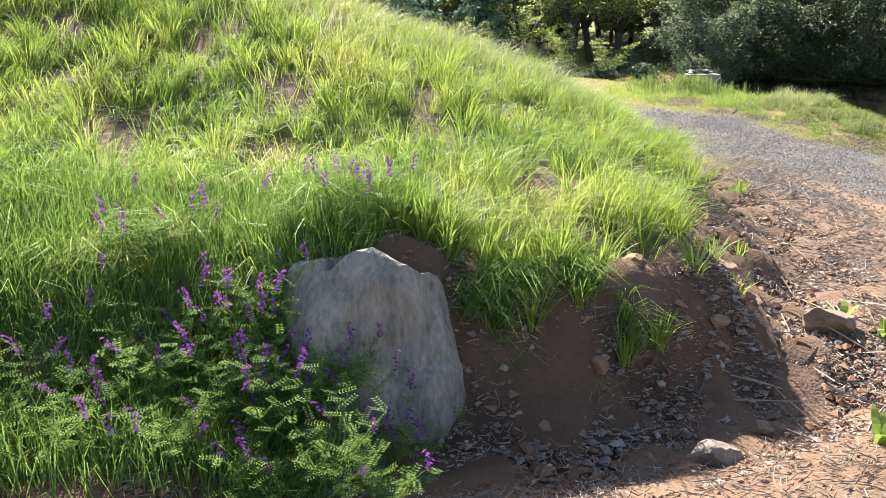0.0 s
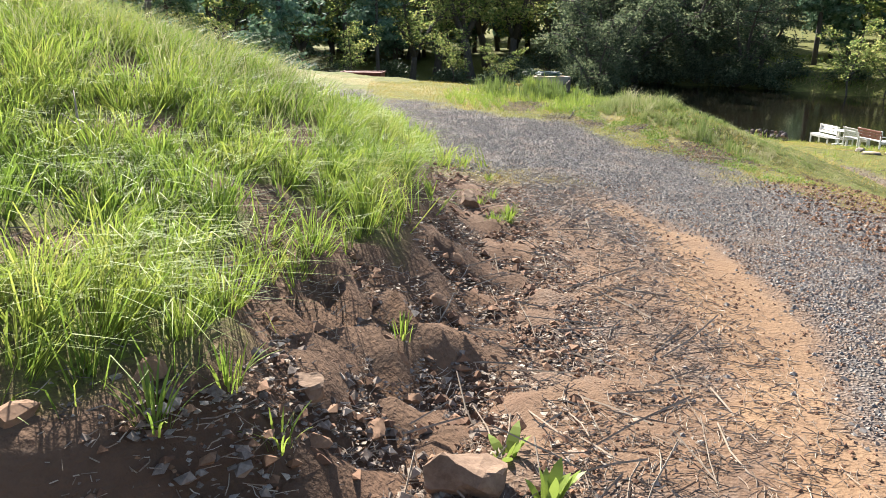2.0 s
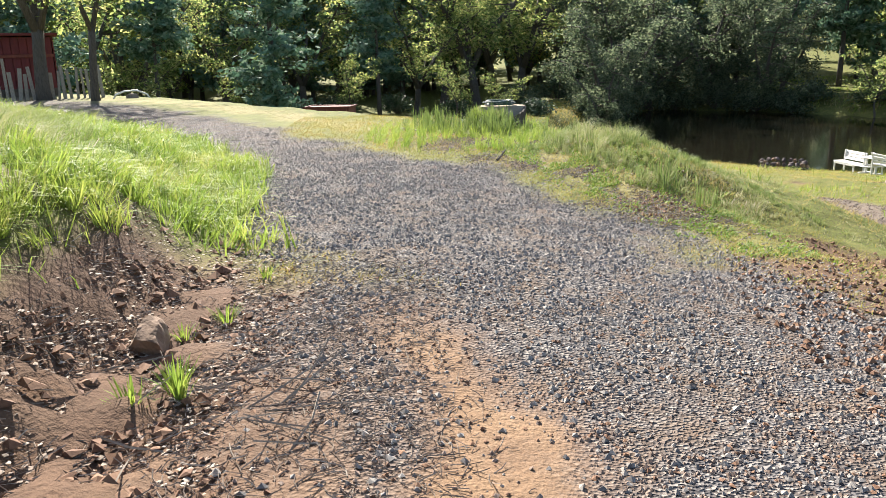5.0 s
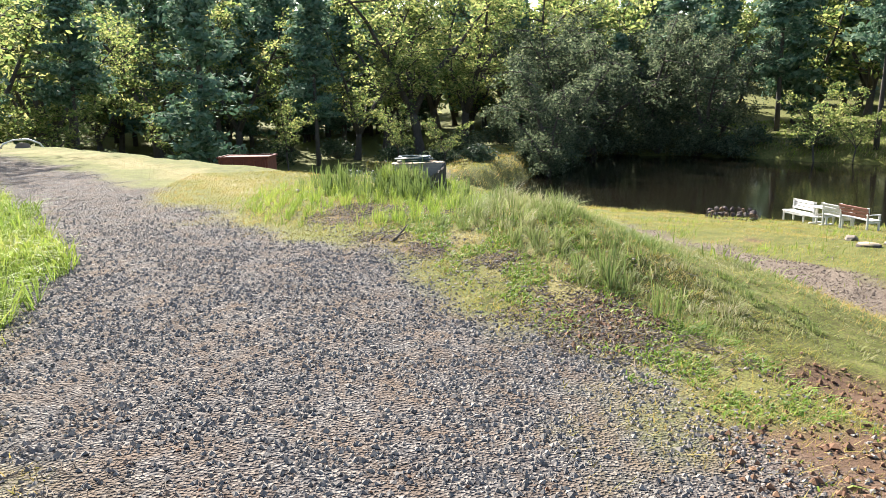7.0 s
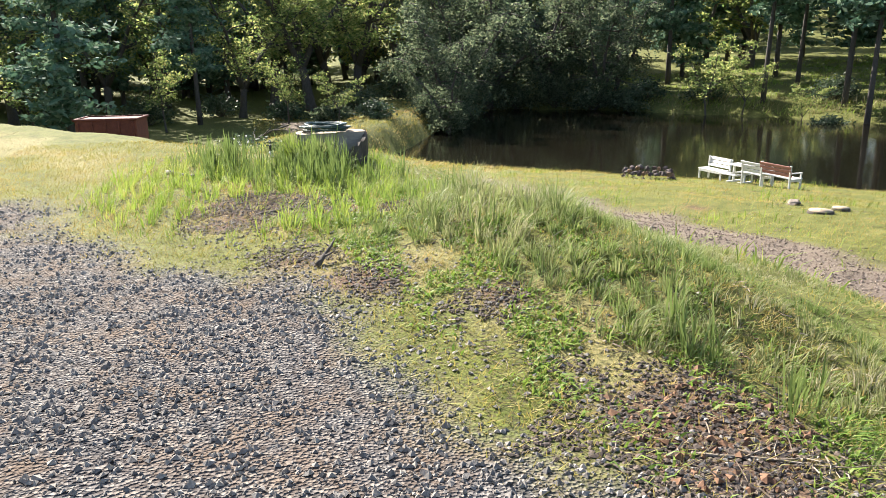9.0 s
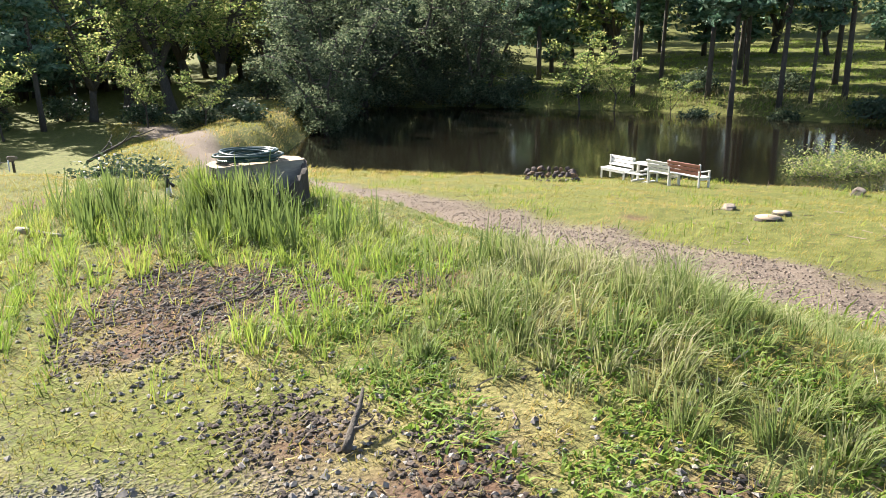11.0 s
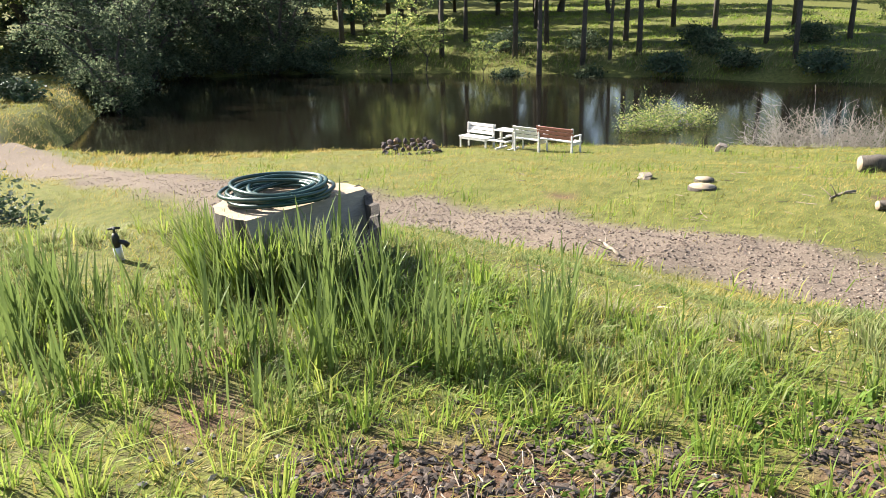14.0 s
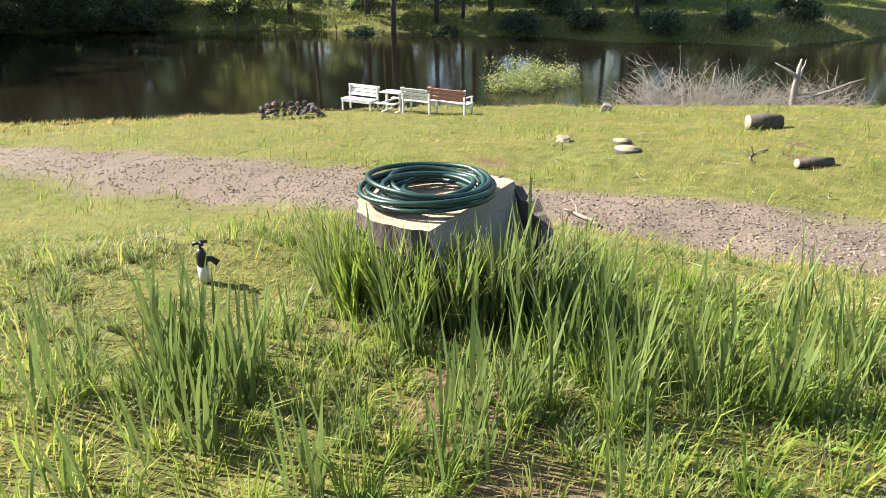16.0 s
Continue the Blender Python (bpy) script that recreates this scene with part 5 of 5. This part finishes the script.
def bench(x, y, turn, width, back_mat, label, arms=True):
    """A slatted garden bench: it faces its own -y, the back stands at +y."""
    z = height(x, y)
    b = tagged(empty("garden_bench", x, y, z, turn), label, "bench", "benches by the pond")
    tilt = Matrix.Rotation(radians(-14), 3, "X")
    for k in range(4):
        plank(b, "seat_slat", (width, 0.10, 0.03), (0, -0.22 + k * 0.125, 0.43), M_WHITE)
    for k in range(3):
        plank(b, "back_slat", (width, 0.025, 0.12), (0, 0.25 + k * 0.034, 0.56 + k * 0.135), back_mat, tilt)
    for s in (-1, 1):
        xx = s * (width / 2 - 0.06)
        plank(b, "front_leg", (0.06, 0.06, 0.62 if arms else 0.42), (xx, -0.22, 0.31 if arms else 0.21), M_WHITE)
        plank(b, "back_leg", (0.06, 0.07, 0.92), (xx, 0.26, 0.44), M_WHITE, None)
        plank(b, "side_rail", (0.045, 0.5, 0.08), (xx, 0.02, 0.375), M_WHITE)
        if arms:
            plank(b, "armrest", (0.08, 0.56, 0.03), (xx, 0.02, 0.635), M_WHITE)
    plank(b, "front_rail", (width - 0.1, 0.03, 0.08), (0, -0.25, 0.37), M_WHITE)
    return b


bench(21.95, 41.45, -82, 1.35, M_WHITE, "weathered white garden bench on the grass by the pond", False)
bench(21.85, 38.5, 98, 1.15, M_WHITE, "weathered white garden bench turned to the water")
bench(21.80, 37.15, 97, 1.45, M_REDPAINT, "white garden bench with a faded red backrest")
tz = height(22.0, 39.85)
table = tagged(empty("picnic_table", 22.0, 39.85, tz, 10), "small weathered white picnic table between the benches", "table")
for k in range(4):
    plank(table, "top_board", (0.14, 0.8, 0.03), (-0.24 + k * 0.16, 0, 0.70), M_WHITE)
for s in (-1, 1):
    plank(table, "leg", (0.08, 0.08, 0.7), (0, s * 0.27, 0.34), M_WHITE)
    plank(table, "foot", (0.7, 0.08, 0.06), (0, s * 0.27, 0.03), M_WHITE)
    plank(table, "low_seat", (0.2, 0.8, 0.03), (s * 0.55, 0, 0.38), M_WHITE)
    plank(table, "seat_arm", (1.1, 0.06, 0.06), (0, s * 0.27, 0.345), M_WHITE)

M_SOOT = simple("sooty_stone", (0.02, 0.017, 0.018), (0.11, 0.08, 0.078), 6, 0.9, bumps=0.5)
pit = tagged(empty("fire_ring", 19.6, 42.5, height(19.6, 42.5)), "ring of dark stacked stones round a fire place", "fire pit")
pr = random.Random(6)
for k in range(44):
    a = 2 * math.pi * k / 22
    r = 1.0 + pr.uniform(-0.12, 0.12) - 0.08 * (k >= 22)
    st = part("stone", rock_bm(pr.uniform(0.12, 0.2), pr.uniform(0.1, 0.16), pr.uniform(0.1, 0.15), 200 + k, 1), M_SOOT if k % 4 else M_ROCK, pit)
    st.matrix_local = pose(r * math.cos(a), r * math.sin(a), 0.08 + 0.2 * (k >= 22) + pr.uniform(0, 0.05), 0, 0, pr.uniform(0, 360))


def log(name, label, x, y, length, radius, turn, seed, tilt=0.0, flat=False, category="log"):
    rng = random.Random(seed)
    z = height(x, y)
    ob = tagged(empty(name, x, y, z, turn), label, category)
    if flat:
        body = tube([(0, 0, -0.08), (0, 0, length * 0.6), (0, 0, length - 0.012)], [radius * 1.08, radius, radius * 0.98], 22, rng, 0.05)
        face = tube([(0, 0, length - 0.011), (0, 0, length)], [radius * 0.93, radius * 0.92], 22, rng, 0.04)
    else:
        body = tube([(-length / 2, 0, radius * 0.9), (0, 0, radius * 0.95), (length / 2, 0, radius * 0.9 + tilt)], [radius, radius * 1.05, radius * 0.95], 16, rng, 0.16)
        face = tube([(-length / 2 - 0.012, 0, radius * 0.9), (-length / 2 - 0.002, 0, radius * 0.9)], [radius * 0.86, radius * 0.9], 16, rng, 0.05)
    part("trunk", body, M_BARK, ob)
    part("sawn_face", face, M_TOPWOOD, ob, "pale sawn wood")
    return ob


log("cut_stump", "low sawn stump with a pale flat top in the grass", 16.1, 28.35, 0.08, 0.27, 0, 2, flat=True, category="stump")
log("cut_stump", "second low pale stump behind the first", 17.15, 28.95, 0.09, 0.2, 40, 3, flat=True, category="stump")
log("log", "short split log lying on bare ground", 16.75, 25.05, 0.7, 0.09, -40, 4)
log("log", "sawn log with an orange end beside the brush", 22.3, 27.45, 0.85, 0.2, -48, 5)
rock("rock", "grey rock half hidden in the meadow grass", 25.2, 33.3, (0.3, 0.26, 0.22), 91, M_GREYROCK)
rock("rock", "low grey rock in the grass", 16.86, 30.2, (0.3, 0.22, 0.1), 92, M_GREYROCK)
for k, (x, y, a) in enumerate([(10.8, 26.3, 60), (17.6, 26.1, 150)]):
    branch("branch", "broken branch lying across the dry ground", x, y, 1.1, 0.03, a, 70 + k, M_TWIG)


def brush(name, label, x, y, z, sx, sy, h, n, seed, mat, category="brush", leaf=None):
    rng = random.Random(seed)
    ob = tagged(empty(name, x, y, z), label, category)
    bms, tips = [], []
    for i in range(n):
        a, r = rng.uniform(0, 6.28), math.sqrt(rng.random())
        st = (math.cos(a) * sx * r, math.sin(a) * sy * r, -0.05)
        d = (rng.gauss(0, 0.8), rng.gauss(0, 0.8), rng.uniform(0.25, 1.2))
        L = h * rng.uniform(0.5, 1.25) * (1.1 - 0.5 * r)
        p = limb_path(rng, st, d, L, 4, 0.25, 0.03)
        w = rng.uniform(0.008, 0.022)
        bms.append(tube(p, [w, w * 0.85, w * 0.65, w * 0.5, w * 0.25], 3))
        for k in range(2):
            q = limb_path(rng, p[rng.randint(1, 3)], (rng.gauss(0, 1), rng.gauss(0, 1), rng.uniform(-0.2, 0.8)), L * 0.45, 3, 0.3)
            bms.append(tube(q, [w * 0.5, w * 0.4, w * 0.3, w * 0.15], 3))
            tips += [tuple(q[-1]), tuple(q[1])]
    part("tangle", join_bm(bms), mat, ob)
    if leaf:
        v, f = leaf_cloud(tips, leaf[1], 0.16, leaf[2], np.random.default_rng(seed), 0.8)
        part_mesh("leaves", fast_mesh("leaves", v, f, leaf[0]), ob)
    return ob


brush("brush_pile", "great heap of bare grey branches at the shore", 31.0, 32.4, -4.3, 2.4, 2.8, 2.4, 400, 5, M_DEAD)
brush("brush_pile", "tangle of bare grey branches by the dead trunk", 33.6, 28.9, -4.3, 2.6, 2.0, 1.8, 240, 6, M_DEAD)
brush("brush_pile", "dry branches lying in the shallows", 24.6, 36.8, -4.4, 0.9, 0.9, 1.0, 40, 7, M_TWIG)
brush("island_bush", "low twiggy bush with yellow new leaves in the pond", 37.4, 43.6, WATER_Z, 3.0, 1.7, 1.9, 130, 8, M_DEAD, "bush", (M_OAK, 11, 0.07))
snag = tagged(empty("dead_tree", 33.0, 29.3, height(33.0, 29.3)), "broken dead tree trunk with bare pale limbs", "tree")
part("trunk", tube([(0, 0, -0.4), (0.06, 0, 0.9), (-0.05, 0.02, 1.7), (0.05, 0, 2.5), (0.16, 0, 2.8)], [0.17, 0.13, 0.12, 0.09, 0.03], 9, random.Random(2), 0.18), M_DEAD, snag)
for k, (d, L) in enumerate([((0.6, -0.6, 0.25), 2.2), ((-0.7, 0.5, 0.1), 1.8), ((0.5, -0.8, 0.5), 2.6), ((0.5, -0.5, 0.05), 0.9), ((0.7, -0.3, 0.6), 1.4), ((-0.4, 0.7, 0.5), 1.0)]):
    part("limb", tube(limb_path(random.Random(k + 4), (0, 0, 0.5 + 0.33 * k), d, L, 5, 0.12), [0.09, 0.075, 0.06, 0.045, 0.03, 0.012], 6), M_DEAD, snag)


def shrub(name, label, x, y, sx, sy, h, leaves, seed, mat, size=0.05, z=None):
    rng = random.Random(seed)
    ob = tagged(empty(name, x, y, height(x, y) if z is None else z), label, "shrub")
    bms, tips = [], []
    for i in range(46):
        a = rng.uniform(0, 6.28)
        r = math.sqrt(rng.random())
        tip = Vector((math.cos(a) * sx * r, math.sin(a) * sy * r, h * math.sqrt(max(0.05, 1 - r * r)) * rng.uniform(0.75, 1.05)))
        bms.append(tube([(tip.x * 0.1, tip.y * 0.1, -0.05), tuple(tip * 0.5 + Vector((0, 0, 0.05))), tuple(tip)], [0.016, 0.011, 0.004], 4))
        tips += [tuple(tip * q) for q in (1.0, 0.85, 0.65)]
    part("framework", join_bm(bms), M_BARK, ob)
    v, f = leaf_cloud(tips, leaves // len(tips), 0.12 * max(sx, h), size, np.random.default_rng(seed), 0.9)
    part_mesh("foliage", fast_mesh("foliage", v, f, mat), ob)
    return ob


shrub("shrub", "rounded dark grey-green shrub beside the track", 3.85, 32.4, 1.3, 1.0, 1.05, 6000, 3, M_SHRUB, 0.05)
for k, (x, y, s, h) in enumerate([(64, 41.5, 1.6, 1.5), (70, 38, 1.4, 1.8), (74, 40, 1.5, 2.0), (59.5, 52, 1.8, 1.4), (57, 57, 2.0, 1.5), (54, 62.3, 1.6, 1.2), (50, 68.5, 1.8, 1.1), (62, 56, 2.0, 1.6), (61, 46.3, 2.2, 1.5), (47, 82, 2.2, 1.8), (66, 60, 2.2, 1.8), (60, 68, 2.4, 1.8), (55, 74, 2.4, 1.9), (71, 52, 2.2, 1.7), (12, 70, 1.6, 1.3), (9.5, 76, 1.8, 1.6), (6, 84, 2.0, 1.8), (12.5, 84, 2.4, 2.4), (0, 90, 2.4, 2.2), (-6, 84, 2.4, 2.2), (-12, 80, 2.6, 2.4), (-18, 76, 2.6, 2.4), (-23, 72, 2.6, 2.4), (-13.5, 66, 1.8, 2.2), (-26, 60, 2.4, 2.4), (17, 90, 2.6, 2.6), (43, 87, 2.4, 2.0), (-19, 58, 1.8, 2.0), (-15, 60, 1.5, 1.6)]):
    shrub("shrub", "rough dark green shrub at the edge of the woods", x, y, s, s * 0.9, h, 1500, 20 + k, M_WILLOW if k % 2 else M_SHRUB, 0.16)

for k, (x, y, s, h) in enumerate([(18.2, 77, 2.4, 3.2), (19.2, 81.5, 2.6, 3.0), (20.6, 86.5, 2.6, 3.4), (23.5, 90.5, 2.8, 3.0), (27, 92.6, 2.8, 3.4), (30.8, 93, 2.8, 2.8), (34.4, 90.6, 2.6, 3.2), (37.6, 88, 2.6, 2.6), (40.6, 86, 2.2, 2.0)]):
    shrub("shrub", "willow thicket overhanging the water's edge", x, y, s, s, h, 3200, 60 + k, M_WILLOW, 0.15, z=WATER_Z + 0.1)

# ---- the far side of the drive ----
steel = tagged(empty("steel_bin", -0.4, 39.6, height(-0.4, 39.6), -8), "low rusty red steel bin behind the grass crest", "bin")
part("body", box_bm(1.8, 1.2, 2.0, (0, 0, 0.98), 0.03), M_RUST, steel)
part("rim", join_bm([box_bm(1.88, 0.07, 0.07, (0, s * 0.6, 1.98), 0.01) for s in (-1, 1)] + [box_bm(0.07, 1.27, 0.07, (s * 0.91, 0, 1.98), 0.01) for s in (-1, 1)]), M_RUST, steel)
for k in range(5):
    part("rib", box_bm(0.06, 0.05, 1.9, (-0.8 + k * 0.4, -0.622, 0.98), 0.01), M_RUST, steel)

barn = tagged(empty("red_shed", -17.2, 42.8, height(-17.2, 42.8) + 0.2, 27), "long low dark red board shed under trees", "shed")
for k in range(26):
    part("wall_board", box_bm(0.30, 0.04, 2.2, (-4.1 + k * 0.318, -1.2, 1.25), 0.008), M_BARN, barn)
part("back_wall", box_bm(8.3, 0.06, 2.2, (-0.1, 1.2, 1.25), 0.01), M_BARN, barn)
for s in (-1, 1):
    part("end_wall", box_bm(0.06, 2.3, 2.2, (-0.1 + s * 4.16, 0, 1.25), 0.01), M_BARN, barn)
part("roof", box_bm(8.8, 3.0, 0.12, (-0.1, 0, 2.45), 0.02), M_BARN, barn)
part("rail", box_bm(8.3, 0.08, 0.14, (-0.1, -1.27, 1.55), 0.01), M_RUST, barn)
part("base_wall", box_bm(8.3, 2.4, 0.6, (-0.1, 0, -0.1), 0.02), M_BARK, barn)
fence = tagged(empty("stake_fence", -11.5, 40.4, height(-11.5, 40.4), 27), "row of uneven pale split stakes", "fence")
fr = random.Random(8)
for k in range(17):
    hh = fr.uniform(1.1, 1.75)
    st = part("stake", box_bm(fr.uniform(0.09, 0.16), 0.06, hh, (0, 0, hh / 2 - 0.1), 0.012), M_DEAD, fence)
    st.matrix_local = pose(-2.1 + k * 0.23 + fr.uniform(-0.03, 0.03), fr.uniform(-0.06, 0.06), 0, fr.uniform(-4, 4), fr.uniform(-5, 5), 0)
arch = tagged(empty("bent_pipe", -8.3, 39.7, height(-8.3, 39.7), 20), "pale bent pipe arching out of the grass", "pipe")
part("arch", tube([(-0.75, 0, -0.1), (-0.6, 0, 0.14), (-0.25, 0, 0.27), (0.2, 0, 0.28), (0.55, 0, 0.12), (0.7, 0, -0.1)], [0.035] * 6, 8), M_PIPE, arch)
part("lump", rock_bm(0.5, 0.2, 0.2, 77, 2), M_GREYROCK, arch)

gate = tagged(empty("gate_post", -1.0, 58.5, height(-1.0, 58.5)), "stone-topped post beside the farm track", "post")
part("post", tube([(0, 0, -0.1), (0, 0, 0.9), (0, 0, 1.0)], [0.07, 0.065, 0.06], 8), M_BARK, gate)
part("cap", rock_bm(0.26, 0.24, 0.22, 31, 2), M_GREYROCK, gate).matrix_local = pose(0, 0, 1.12)
part("box", box_bm(0.42, 0.35, 0.34, (-0.75, 0.2, 1.0), 0.02), M_DEAD, gate)
part("box_post", box_bm(0.1, 0.1, 1.0, (-0.75, 0.2, 0.4), 0.01), M_BARK, gate)
wire = tagged(empty("wire_fence", -4.6, 57.5, height(-4.6, 57.5), 8), "thin wire fence with pale posts along the lawn", "fence")
for k in range(8):
    xx = -2.8 + k * 0.9
    part("post", tube([(xx, 0, -0.6), (xx, 0, 1.1)], [0.03, 0.03], 6), M_PIPE, wire)
for z in (0.3, 0.65, 1.0):
    part("wire", tube([(-2.8, 0, z), (0.3, 0, z - 0.02), (3.5, 0, z)], [0.008] * 3, 4), M_DEAD, wire)
branch("branch", "fallen crooked dark branch on the lawn by the track", 2.2, 61, 3.6, 0.09, 10, 15, M_BARK, forks=6, lift=0.6)
branch("branch", "fallen log lying on the far shore", 43.2, 79.3, 2.6, 0.16, 0, 16, M_BARK, forks=1)
branch("branch", "driftwood at the water's edge", 45.0, 77.3, 2.0, 0.1, 10, 17, M_DEAD, forks=2)

# trees beside the shed
for k, (x, y, s) in enumerate([(-11.9, 39.9, 0.62), (-9.3, 38.6, 0.5)]):
    t = make_tree("roadside_tree", ("straight dark tree with bright yellow-green leaves", "slim leaning tree beside the stakes")[k], "oak", 81 + k, 10, 3800, M_OAK, 0.11, (0.24, 0.14)[k], 0.28, "trees by the shed")
    t.matrix_basis = pose(x, y, height(x, y) - 0.05, 0, 0, 40 * k)
